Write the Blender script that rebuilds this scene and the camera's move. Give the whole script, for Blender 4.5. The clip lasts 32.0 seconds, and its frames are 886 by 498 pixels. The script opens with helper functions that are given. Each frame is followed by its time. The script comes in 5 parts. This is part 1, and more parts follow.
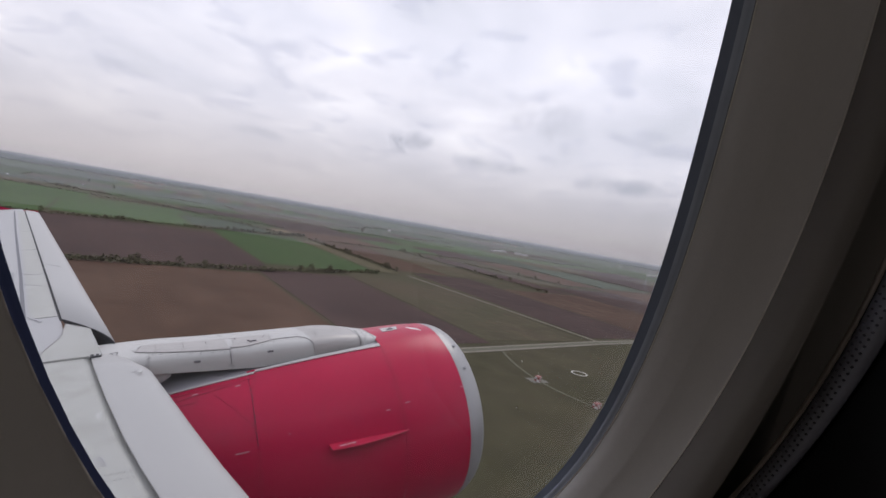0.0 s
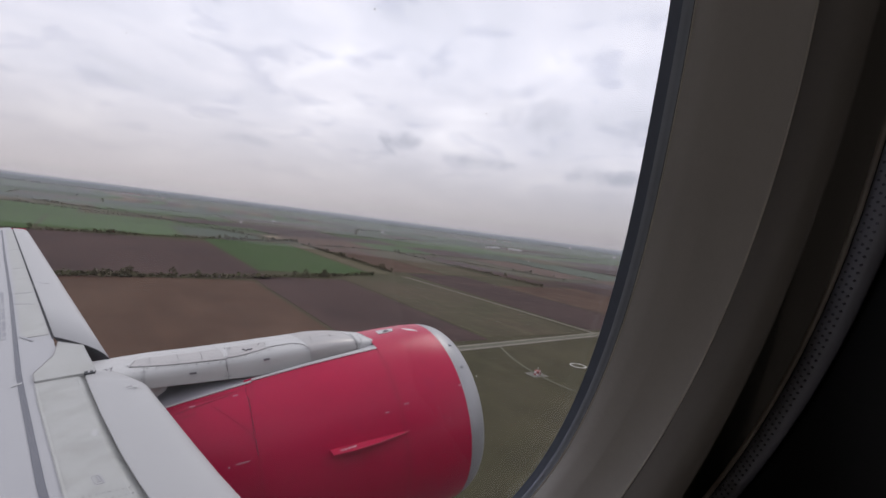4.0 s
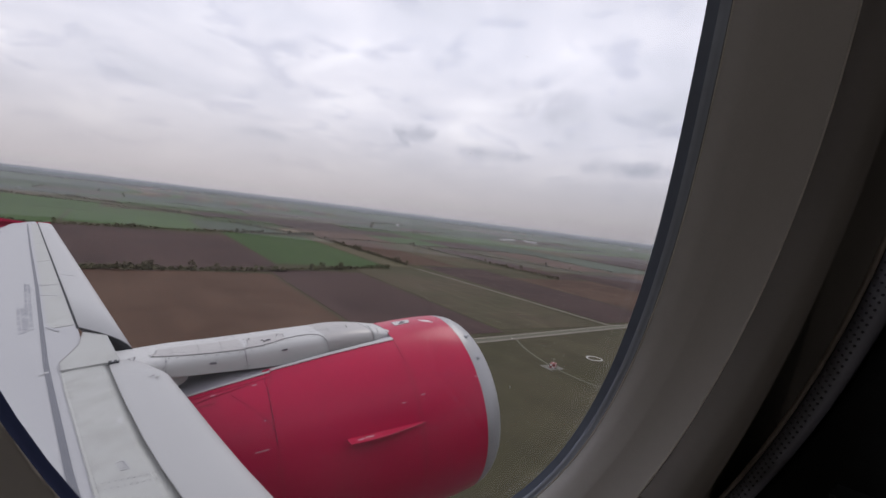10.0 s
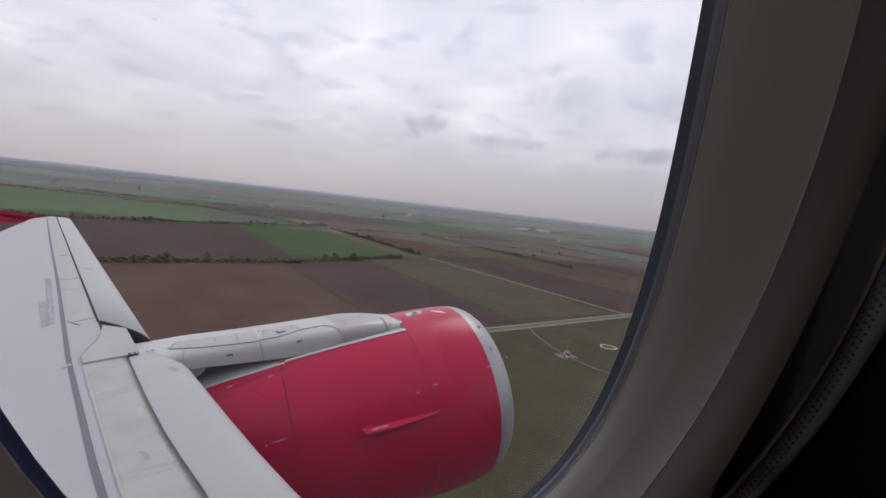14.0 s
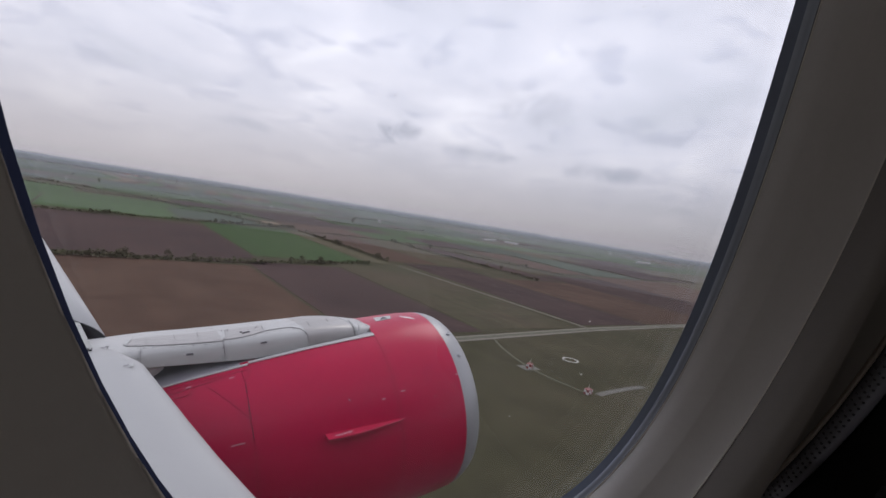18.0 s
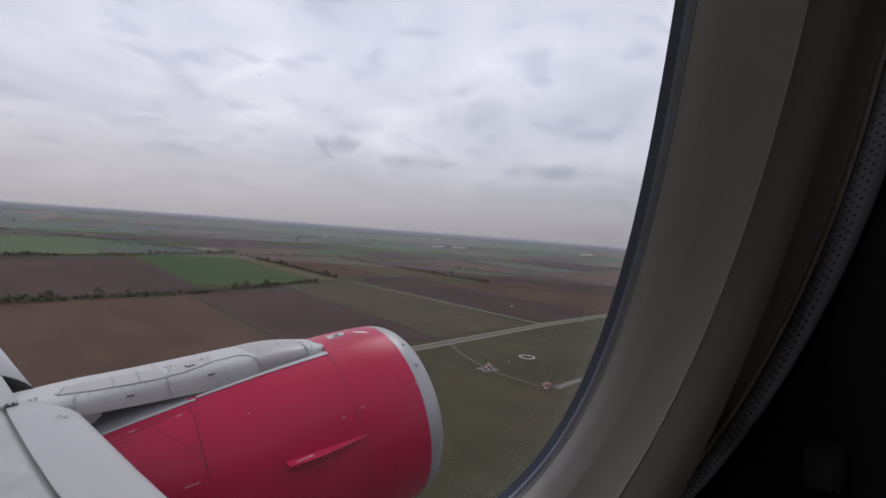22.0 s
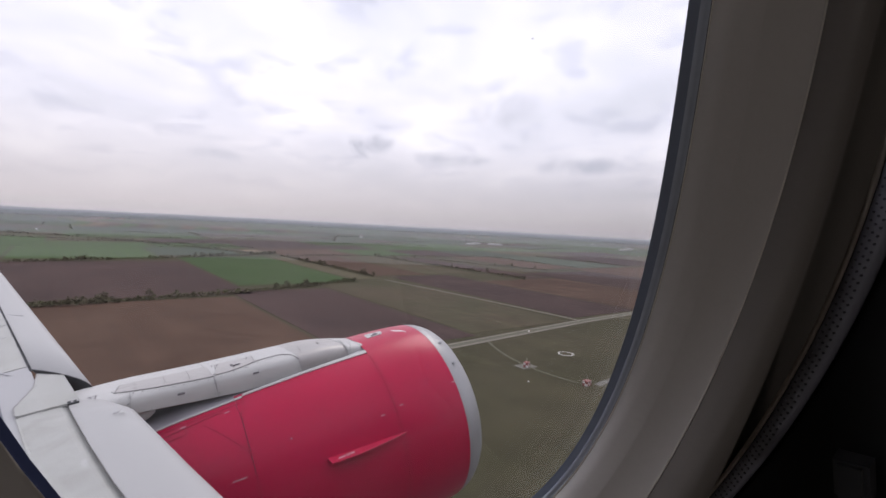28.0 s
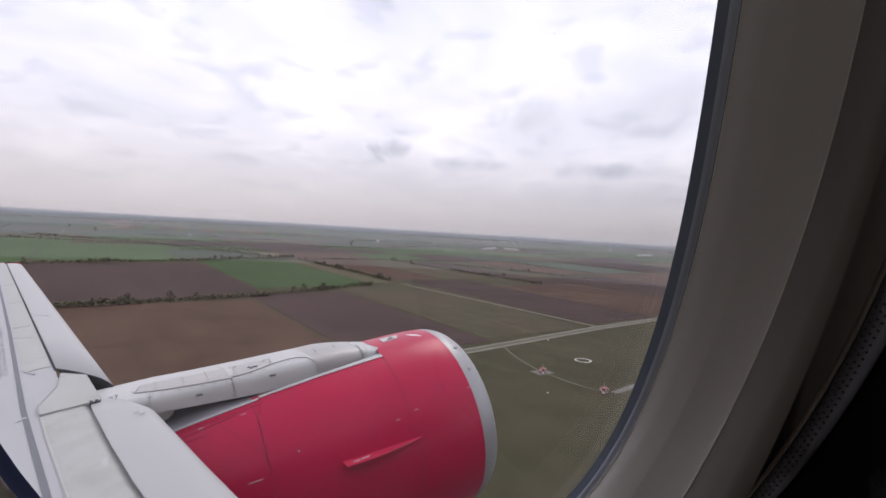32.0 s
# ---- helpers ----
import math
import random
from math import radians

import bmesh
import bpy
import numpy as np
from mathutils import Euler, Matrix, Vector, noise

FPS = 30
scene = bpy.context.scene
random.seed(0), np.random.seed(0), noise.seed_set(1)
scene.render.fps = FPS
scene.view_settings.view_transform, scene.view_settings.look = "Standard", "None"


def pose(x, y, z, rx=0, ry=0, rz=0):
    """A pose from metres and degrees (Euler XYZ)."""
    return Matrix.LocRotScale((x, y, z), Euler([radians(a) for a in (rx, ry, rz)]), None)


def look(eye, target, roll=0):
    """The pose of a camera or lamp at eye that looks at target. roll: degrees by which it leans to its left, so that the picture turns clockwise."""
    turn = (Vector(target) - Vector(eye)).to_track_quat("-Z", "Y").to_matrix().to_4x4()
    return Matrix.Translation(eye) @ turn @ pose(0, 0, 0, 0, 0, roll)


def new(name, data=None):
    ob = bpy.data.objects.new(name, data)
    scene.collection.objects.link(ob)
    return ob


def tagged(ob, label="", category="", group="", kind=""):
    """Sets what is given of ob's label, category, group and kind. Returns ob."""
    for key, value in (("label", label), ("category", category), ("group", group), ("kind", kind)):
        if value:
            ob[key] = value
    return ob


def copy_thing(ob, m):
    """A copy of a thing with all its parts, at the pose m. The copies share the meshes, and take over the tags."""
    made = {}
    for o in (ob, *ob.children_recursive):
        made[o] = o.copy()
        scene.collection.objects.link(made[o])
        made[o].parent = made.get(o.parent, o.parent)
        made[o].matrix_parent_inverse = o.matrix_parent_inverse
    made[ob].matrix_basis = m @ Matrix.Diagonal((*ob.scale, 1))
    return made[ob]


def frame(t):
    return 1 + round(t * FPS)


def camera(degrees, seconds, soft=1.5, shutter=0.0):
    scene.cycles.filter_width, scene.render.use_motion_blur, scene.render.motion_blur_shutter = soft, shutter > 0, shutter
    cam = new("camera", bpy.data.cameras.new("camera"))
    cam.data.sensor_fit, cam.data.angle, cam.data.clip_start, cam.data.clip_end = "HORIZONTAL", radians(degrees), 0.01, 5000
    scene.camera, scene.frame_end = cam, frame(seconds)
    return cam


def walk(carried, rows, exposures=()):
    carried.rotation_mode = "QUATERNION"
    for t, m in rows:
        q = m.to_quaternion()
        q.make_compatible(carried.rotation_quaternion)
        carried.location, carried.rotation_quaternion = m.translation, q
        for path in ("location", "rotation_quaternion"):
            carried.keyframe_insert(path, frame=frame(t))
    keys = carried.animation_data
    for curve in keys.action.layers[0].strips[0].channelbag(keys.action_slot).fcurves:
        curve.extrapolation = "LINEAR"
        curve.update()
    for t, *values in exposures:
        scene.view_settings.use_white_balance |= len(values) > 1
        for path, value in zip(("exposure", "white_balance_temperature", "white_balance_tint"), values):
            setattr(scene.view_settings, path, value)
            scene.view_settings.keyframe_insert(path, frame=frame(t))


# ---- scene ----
# An airliner in its first climb: cabin window, wing and engine, over flat farmland.
# Aircraft axes: x to the nose, y to the port wing tip, z up; AIR sets it in the air, nose up.
cam = camera(82.26, 32.0, soft=1.6)
HEIGHT = 84.0
AIR = pose(0, 0, HEIGHT, -3.6, -12.4, 0)
PATH = [
    (0, 0.0111, 0.0096, 0.0121, 82.772, 2.115, -34.903),
    (0.5, 0.0152, 0.0182, 0.0088, 82.915, 1.847, -34.645),
    (1, 0.0184, 0.0181, 0.0101, 82.413, 2.679, -34.536),
    (1.5, 0.0173, 0.0158, 0.0109, 82.147, 2.717, -34.753),
    (2, 0.0134, 0.0102, 0.0125, 82.155, 2.792, -35.150),
    (2.5, 0.0155, 0.0100, 0.0185, 81.987, 3.000, -35.376),
    (3, 0.0131, -0.0003, 0.0160, 82.510, 3.420, -35.724),
    (3.5, 0.0215, -0.0015, 0.0199, 82.907, 4.230, -35.910),
    (5.5, 0.0352, 0.0048, 0.0179, 81.211, 4.847, -36.080),
    (6, 0.0236, 0.0011, 0.0092, 80.995, 5.263, -36.178),
    (6.5, 0.0320, 0.0065, 0.0074, 81.006, 5.364, -35.989),
    (7, 0.0250, 0.0037, 0.0045, 81.312, 4.868, -35.794),
    (7.5, 0.0283, 0.0041, 0.0074, 81.574, 5.048, -35.622),
    (8, 0.0273, 0.0050, 0.0074, 81.153, 5.309, -35.439),
    (8.5, 0.0279, 0.0052, 0.0088, 80.871, 5.068, -35.234),
    (9, 0.0230, -0.0002, 0.0130, 80.921, 4.842, -35.199),
    (9.5, 0.0305, 0.0033, 0.0110, 81.405, 4.904, -35.029),
    (10, 0.0244, 0.0093, 0.0039, 81.901, 5.005, -34.243),
    (10.5, 0.0283, 0.0075, 0.0120, 82.057, 4.998, -33.464),
    (11, 0.0336, 0.0083, 0.0201, 82.575, 5.465, -33.265),
    (11.5, 0.0353, 0.0125, 0.0223, 83.357, 5.645, -33.204),
    (12, 0.0281, 0.0119, 0.0160, 83.395, 5.326, -33.074),
    (12.5, 0.0315, 0.0084, 0.0206, 82.933, 5.394, -33.010),
    (13, 0.0269, 0.0065, 0.0133, 81.913, 5.356, -32.883),
    (13.5, 0.0320, 0.0051, 0.0147, 80.844, 5.788, -32.887),
    (14, 0.0293, 0.0009, 0.0181, 80.859, 5.803, -32.938),
    (14.5, 0.0327, -0.0063, 0.0257, 80.989, 5.640, -32.865),
    (16.5, 0.0308, -0.0010, 0.0138, 81.077, 7.415, -32.809),
    (17, 0.0148, 0.0141, 0.0099, 81.006, 5.421, -33.272),
    (17.5, 0.0034, 0.0392, -0.0063, 81.413, 3.749, -34.502),
    (18, 0.0026, 0.0443, -0.0062, 81.550, 2.785, -36.053),
    (18.5, 0.0047, 0.0452, -0.0048, 81.813, 3.707, -37.837),
    (19, 0.0060, 0.0395, -0.0047, 82.507, 4.888, -39.591),
    (19.5, 0.0096, 0.0440, -0.0094, 83.149, 6.366, -40.671),
    (20, 0.0127, 0.0467, -0.0061, 83.327, 6.869, -41.188),
    (20.5, 0.0114, 0.0466, -0.0113, 83.395, 7.236, -42.084),
    (21, 0.0117, 0.0412, -0.0095, 83.447, 6.365, -42.310),
    (21.5, 0.0137, 0.0446, -0.0141, 82.943, 6.217, -42.373),
    (22, 0.0165, 0.0412, -0.0142, 81.942, 7.151, -42.589),
    (22.5, 0.0178, 0.0497, -0.0154, 80.509, 7.169, -42.928),
    (23, 0.0254, 0.0584, -0.0196, 79.543, 6.520, -42.777),
    (23.5, 0.0184, 0.0413, -0.0080, 79.701, 7.605, -42.396),
    (24, 0.0168, 0.0370, -0.0041, 80.662, 8.258, -41.780),
    (24.5, 0.0152, 0.0362, -0.0027, 81.792, 8.651, -41.378),
    (25, 0.0136, 0.0219, 0.0050, 82.649, 8.708, -41.484),
    (25.5, 0.0127, 0.0266, 0.0030, 82.731, 8.463, -41.398),
    (27.5, 0.0110, 0.0234, 0.0038, 82.277, 8.895, -39.132),
    (28, 0.0133, 0.0254, 0.0005, 82.186, 8.804, -38.734),
    (28.5, 0.0135, 0.0229, 0.0003, 82.206, 8.716, -38.601),
    (29, 0.0154, 0.0245, -0.0016, 81.749, 8.928, -38.647),
    (29.5, 0.0141, 0.0219, 0.0003, 81.696, 8.638, -38.864),
    (30, 0.0157, 0.0286, -0.0031, 81.926, 8.789, -38.630),
    (30.5, 0.0134, 0.0178, 0.0031, 82.376, 8.577, -38.430),
    (31, 0.0119, 0.0200, 0.0037, 82.644, 8.894, -37.989),
    (31.5, 0.0151, 0.0244, 0.0020, 82.988, 8.724, -37.345),
    (32, 0.0179, 0.0312, -0.0005, 82.989, 8.642, -36.827),
]

walk(cam, [(t, AIR @ pose(x, y, z, a, b, c)) for t, x, y, z, a, b, c in PATH],
     exposures=[(0.0, 0.08, 6570, 12), (3.0, 0.06, 6570, 12), (8.0, 0.0, 6570, 12), (14.5, 0.0, 6560, 12), (17.0, 0.0, 6450, 12), (19.0, -0.10, 6420, 12), (20.0, -0.20, 6420, 12), (22.0, -0.18, 6420, 12), (23.0, -0.06, 6420, 12), (24.0, 0.0, 6420, 12), (25.5, 0.02, 6450, 12), (28.0, 0.27, 6600, 14), (32.0, 0.28, 6600, 14)])

# ---- world and light ----
world = bpy.data.worlds.new("overcast_sky")
scene.world = world
world.use_nodes = True


def nodes_of(owner):
    tree = owner.node_tree
    tree.nodes.clear()

    def node(kind, **values):
        n = tree.nodes.new(kind)
        for key, value in values.items():
            if key in n.inputs:
                n.inputs[key].default_value = value
        return n

    def link(a, b):
        tree.links.new(a, b)
    return tree, node, link


def ramp(node_made, stops):
    el = node_made.color_ramp.elements
    while len(el) < len(stops):
        el.new(0.5)
    for e, (p, c) in zip(el, stops):
        e.position, e.color = p, (*c, 1)
    return node_made


# way, width, height and depth of the small clouds under the deck
PUFFS = (((0.50, 0.85, 0.142), 0.050, 0.026, 0.9), ((0.64, 0.76, 0.124), 0.080, 0.018, 0.8), ((0.80, 0.59, 0.121), 0.090, 0.022, 0.8), ((0.25, 0.96, 0.10), 0.05, 0.012, 0.35), ((0.66, 0.70, 0.22), 0.11, 0.04, 0.32))


def build_world():
    tree, node, link = nodes_of(world)
    out = node("ShaderNodeOutputWorld")
    sky = node("ShaderNodeTexSky")
    sky.sky_type, sky.sun_disc = "NISHITA", False
    sky.sun_elevation, sky.sun_rotation = radians(48), radians(70)
    blue = node("ShaderNodeBackground", Strength=0.08)
    link(sky.outputs[0], blue.inputs[0])
    co = node("ShaderNodeTexCoord")
    sep = node("ShaderNodeSeparateXYZ")
    link(co.outputs["Generated"], sep.inputs[0])
    # clouds lie on a flat deck: divide the direction by its height
    up = node("ShaderNodeMath")
    up.operation = "ADD"
    up.inputs[1].default_value = 0.26
    absz = node("ShaderNodeMath")
    absz.operation = "ABSOLUTE"
    link(sep.outputs[2], absz.inputs[0])
    link(absz.outputs[0], up.inputs[0])
    flat = node("ShaderNodeVectorMath")
    flat.operation = "DIVIDE"
    link(co.outputs["Generated"], flat.inputs[0])
    comb = node("ShaderNodeCombineXYZ")
    for k in range(3):
        link(up.outputs[0], comb.inputs[k])
    link(comb.outputs[0], flat.inputs[1])
    big = node("ShaderNodeTexNoise", Scale=1.7, Detail=8.0, Roughness=0.56, Distortion=0.35)
    small = node("ShaderNodeTexNoise", Scale=5.2, Detail=8.0, Roughness=0.56, Distortion=0.3)
    link(flat.outputs[0], big.inputs["Vector"])
    link(flat.outputs[0], small.inputs["Vector"])
    tone = ramp(node("ShaderNodeValToRGB"), [(0.30, (0.64, 0.66, 0.745)), (0.43, (0.735, 0.745, 0.84)), (0.56, (0.835, 0.835, 0.92)), (0.68, (0.97, 0.965, 1.03))])
    link(big.outputs["Fac"], tone.inputs[0])
    puff = ramp(node("ShaderNodeValToRGB"), [(0.54, (1, 1, 1)), (0.63, (0.87, 0.88, 0.91)), (0.76, (0.78, 0.795, 0.845))])
    link(small.outputs["Fac"], puff.inputs[0])
    mul = node("ShaderNodeMix")
    mul.data_type, mul.blend_type = "RGBA", "MULTIPLY"
    mul.inputs["Factor"].default_value = 1.0
    link(tone.outputs[0], mul.inputs[6])
    link(puff.outputs[0], mul.inputs[7])
    # towards the horizon the deck thins into a pale, warm grey
    low = ramp(node("ShaderNodeValToRGB"), [(0.0, (1, 1, 1)), (0.06, (0.78, 0.78, 0.78)), (0.16, (0.28, 0.28, 0.28)), (0.30, (0, 0, 0))])
    link(absz.outputs[0], low.inputs[0])
    haze = node("ShaderNodeMix")
    haze.data_type = "RGBA"
    # thicker and greyer ahead of the nose than abeam
    ahead = node("ShaderNodeMapRange")
    ahead.inputs["From Min"].default_value, ahead.inputs["From Max"].default_value = 0.25, 0.95
    link(sep.outputs[0], ahead.inputs["Value"])
    murk = node("ShaderNodeMix")
    murk.data_type = "RGBA"
    murk.inputs[6].default_value, murk.inputs[7].default_value = (0.480, 0.450, 0.470, 1), (0.335, 0.322, 0.350, 1)
    link(ahead.outputs[0], murk.inputs[0])
    link(murk.outputs[2], haze.inputs[7])
    link(low.outputs[0], haze.inputs[0])
    # a few small darker clouds under the deck
    ragged = node("ShaderNodeTexNoise", Scale=17.0, Detail=8.0, Roughness=0.68, Distortion=0.5)
    link(co.outputs["Generated"], ragged.inputs["Vector"])
    link(mul.outputs[2], haze.inputs[6])
    deck = haze.outputs[2]
    for way, wide, tall, depth in PUFFS:
        d = Vector(way).normalized()
        side = Vector((d.y, -d.x, 0)).normalized()
        rise = side.cross(d)
        square = None
        for axis, size in ((side, wide), (rise, tall)):
            dot = node("ShaderNodeVectorMath")
            dot.operation = "DOT_PRODUCT"
            dot.inputs[1].default_value = axis / size
            link(co.outputs["Generated"], dot.inputs[0])
            sq = node("ShaderNodeMath")
            sq.operation = "POWER"
            sq.inputs[1].default_value = 2.0
            ab = node("ShaderNodeMath")
            ab.operation = "ABSOLUTE"
            link(dot.outputs["Value"], ab.inputs[0])
            link(ab.outputs[0], sq.inputs[0])
            if square is None:
                square = sq.outputs[0]
            else:
                total = node("ShaderNodeMath")
                total.operation = "ADD"
                link(square, total.inputs[0])
                link(sq.outputs[0], total.inputs[1])
                square = total.outputs[0]
        edge = node("ShaderNodeMath")
        edge.operation = "MULTIPLY_ADD"
        edge.inputs[1].default_value = 4.0
        link(ragged.outputs["Fac"], edge.inputs[0])
        link(square, edge.inputs[2])
        body = node("ShaderNodeMapRange")
        body.interpolation_type = "SMOOTHSTEP"
        body.inputs["From Min"].default_value, body.inputs["From Max"].default_value = 3.1, 1.5
        body.inputs["To Min"].default_value, body.inputs["To Max"].default_value = 0.0, depth
        link(edge.outputs[0], body.inputs["Value"])
        cloudlet = node("ShaderNodeMix")
        cloudlet.data_type = "RGBA"
        cloudlet.inputs[7].default_value = (0.36, 0.375, 0.45, 1)
        link(body.outputs[0], cloudlet.inputs[0])
        link(deck, cloudlet.inputs[6])
        deck = cloudlet.outputs[2]
    cloud = node("ShaderNodeBackground", Strength=1.22)
    link(deck, cloud.inputs[0])
    mix = node("ShaderNodeMixShader", Fac=0.95)
    link(blue.outputs[0], mix.inputs[1])
    link(cloud.outputs[0], mix.inputs[2])
    link(mix.outputs[0], out.inputs[0])


build_world()
sun = new("sun", bpy.data.lights.new("sun", "SUN"))
sun.data.energy, sun.data.angle, sun.data.color = 0.7, radians(25), (1.0, 0.96, 0.9)
sun.matrix_world = look((300, 200, 420), (0, 0, 0))


# daylight in the windows of the far side of the cabin
far_day = new("far_window_daylight", bpy.data.lights.new("far_window_daylight", "AREA"))
far_day.data.shape, far_day.data.size, far_day.data.size_y = "RECTANGLE", 1.4, 0.4
far_day.data.energy, far_day.data.color = 7.0, (1.0, 0.95, 0.92)
far_day.matrix_world = AIR @ pose(0.02, -3.10, 0.03, 90, 0, 180) @ pose(0, 0, 0, 0, 180, 0)


# ---- materials ----
def material(name, colour, rough=0.6, metal=0.0, vary=0.12, big=1.0, fine=40.0, bump=0.0, island=0.0, each=0.0, coat=0.0, dark=None, mask=None, spec=None):
    """A surface with a slow and a fine variation of its colour and gloss, in metres of the thing's own space."""
    m = bpy.data.materials.new(name)
    m.use_nodes = True
    tree, node, link = nodes_of(m)
    out = node("ShaderNodeOutputMaterial")
    bs = node("ShaderNodeBsdfPrincipled", Roughness=rough, Metallic=metal)
    bs.inputs["Coat Weight"].default_value = coat
    bs.inputs["Coat Roughness"].default_value = 0.15
    if spec is not None:
        bs.inputs["Specular IOR Level"].default_value = spec
    link(bs.outputs[0], out.inputs[0])
    co = node("ShaderNodeTexCoord")
    n1 = node("ShaderNodeTexNoise", Scale=big, Detail=5.0, Roughness=0.6)
    n2 = node("ShaderNodeTexNoise", Scale=fine, Detail=4.0, Roughness=0.65)
    for n in (n1, n2):
        link(co.outputs["Object"], n.inputs["Vector"])
    add = node("ShaderNodeMath")
    add.operation = "MULTIPLY_ADD"
    link(n2.outputs["Fac"], add.inputs[0])
    add.inputs[1].default_value = 0.5
    link(n1.outputs["Fac"], add.inputs[2])
    rng = node("ShaderNodeMapRange")
    rng.inputs["From Min"].default_value, rng.inputs["From Max"].default_value = 0.45, 1.05
    rng.inputs["To Min"].default_value, rng.inputs["To Max"].default_value = 1 - vary, 1 + vary
    link(add.outputs[0], rng.inputs["Value"])
    value = rng.outputs[0]
    for amount, source in ((island, "ShaderNodeNewGeometry"), (each, "ShaderNodeObjectInfo")):
        if amount:
            src = node(source)
            r2 = node("ShaderNodeMapRange")
            r2.inputs["To Min"].default_value, r2.inputs["To Max"].default_value = 1 - amount, 1 + amount
            link(src.outputs["Random Per Island" if island and source.endswith("Geometry") else "Random"], r2.inputs["Value"])
            mu = node("ShaderNodeMath")
            mu.operation = "MULTIPLY"
            link(value, mu.inputs[0])
            link(r2.outputs[0], mu.inputs[1])
            value = mu.outputs[0]
    base = node("ShaderNodeVectorMath")
    base.operation = "SCALE"
    base.inputs[0].default_value = colour
    link(value, base.inputs["Scale"])
    colour_out = base.outputs[0]
    if dark is not None:
        # stains and wear: patches of another colour
        n3 = node("ShaderNodeTexNoise", Scale=mask[0], Detail=7.0, Roughness=0.7, Distortion=0.6)
        link(co.outputs["Object"], n3.inputs["Vector"])
        r3 = ramp(node("ShaderNodeValToRGB"), [(mask[1], (0, 0, 0)), (mask[2], (1, 1, 1))])
        link(n3.outputs["Fac"], r3.inputs[0])
        mx = node("ShaderNodeMix")
        mx.data_type = "RGBA"
        mx.inputs[7].default_value = (*dark, 1)
        link(r3.outputs[0], mx.inputs[0])
        link(colour_out, mx.inputs[6])
        colour_out = mx.outputs[2]
    link(colour_out, bs.inputs["Base Color"])
    rr = node("ShaderNodeMapRange")
    rr.inputs["To Min"].default_value, rr.inputs["To Max"].default_value = max(rough - 0.09, 0.03), min(rough + 0.09, 1)
    link(n1.outputs["Fac"], rr.inputs["Value"])
    link(rr.outputs[0], bs.inputs["Roughness"])
    if bump:
        bp = node("ShaderNodeBump", Strength=0.4, Distance=bump)
        link(n2.outputs["Fac"], bp.inputs["Height"])
        link(bp.outputs[0], bs.inputs["Normal"])
    return m


def field_material(name, colour, second, furrow=0.12, turn=8.0, spacing=9.0, patch=0.006):
    """Farmland: slow patches of a second colour, drill lines along the field and a fine grain."""
    m = bpy.data.materials.new(name)
    m.use_nodes = True
    tree, node, link = nodes_of(m)
    out = node("ShaderNodeOutputMaterial")
    bs = node("ShaderNodeBsdfPrincipled", Roughness=0.95)
    bs.inputs["Specular IOR Level"].default_value = 0.1
    link(bs.outputs[0], out.inputs[0])
    co = node("ShaderNodeTexCoord")
    n1 = node("ShaderNodeTexNoise", Scale=patch, Detail=6.0, Roughness=0.62, Distortion=0.8)
    n2 = node("ShaderNodeTexNoise", Scale=0.045, Detail=4.0, Roughness=0.6)
    link(co.outputs["Object"], n1.inputs["Vector"])
    link(co.outputs["Object"], n2.inputs["Vector"])
    mp = node("ShaderNodeMapping")
    mp.inputs["Rotation"].default_value = (0, 0, radians(turn))
    mp.inputs["Scale"].default_value = (1.0, 0.02, 1.0)
    link(co.outputs["Object"], mp.inputs["Vector"])
    wv = node("ShaderNodeTexNoise", Scale=1.0 / spacing, Detail=2.0, Roughness=0.5)
    link(mp.outputs[0], wv.inputs["Vector"])
    mx = node("ShaderNodeMix")
    mx.data_type = "RGBA"
    mx.inputs[6].default_value, mx.inputs[7].default_value = (*colour, 1), (*second, 1)
    r1 = ramp(node("ShaderNodeValToRGB"), [(0.38, (0, 0, 0)), (0.66, (1, 1, 1))])
    link(n1.outputs["Fac"], r1.inputs[0])
    link(r1.outputs[0], mx.inputs[0])
    a = node("ShaderNodeMapRange")
    a.inputs["From Min"].default_value, a.inputs["From Max"].default_value = 0.3, 0.7
    a.inputs["To Min"].default_value, a.inputs["To Max"].default_value = 1 - furrow, 1 + furrow
    link(wv.outputs["Fac"], a.inputs["Value"])
    b = node("ShaderNodeMapRange")
    b.inputs["From Min"].default_value, b.inputs["From Max"].default_value = 0.3, 0.7
    b.inputs["To Min"].default_value, b.inputs["To Max"].default_value = 0.88, 1.12
    link(n2.outputs["Fac"], b.inputs["Value"])
    src = node("ShaderNodeObjectInfo")
    e = node("ShaderNodeMapRange")
    e.inputs["To Min"].default_value, e.inputs["To Max"].default_value = 0.84, 1.16
    link(src.outputs["Random"], e.inputs["Value"])
    value = a.outputs[0]
    for other in (b, e):
        mu = node("ShaderNodeMath")
        mu.operation = "MULTIPLY"
        link(value, mu.inputs[0])
        link(other.outputs[0], mu.inputs[1])
        value = mu.outputs[0]
    sc = node("ShaderNodeVectorMath")
    sc.operation = "SCALE"
    link(mx.outputs[2], sc.inputs[0])
    link(value, sc.inputs["Scale"])
    link(sc.outputs[0], bs.inputs["Base Color"])
    return m


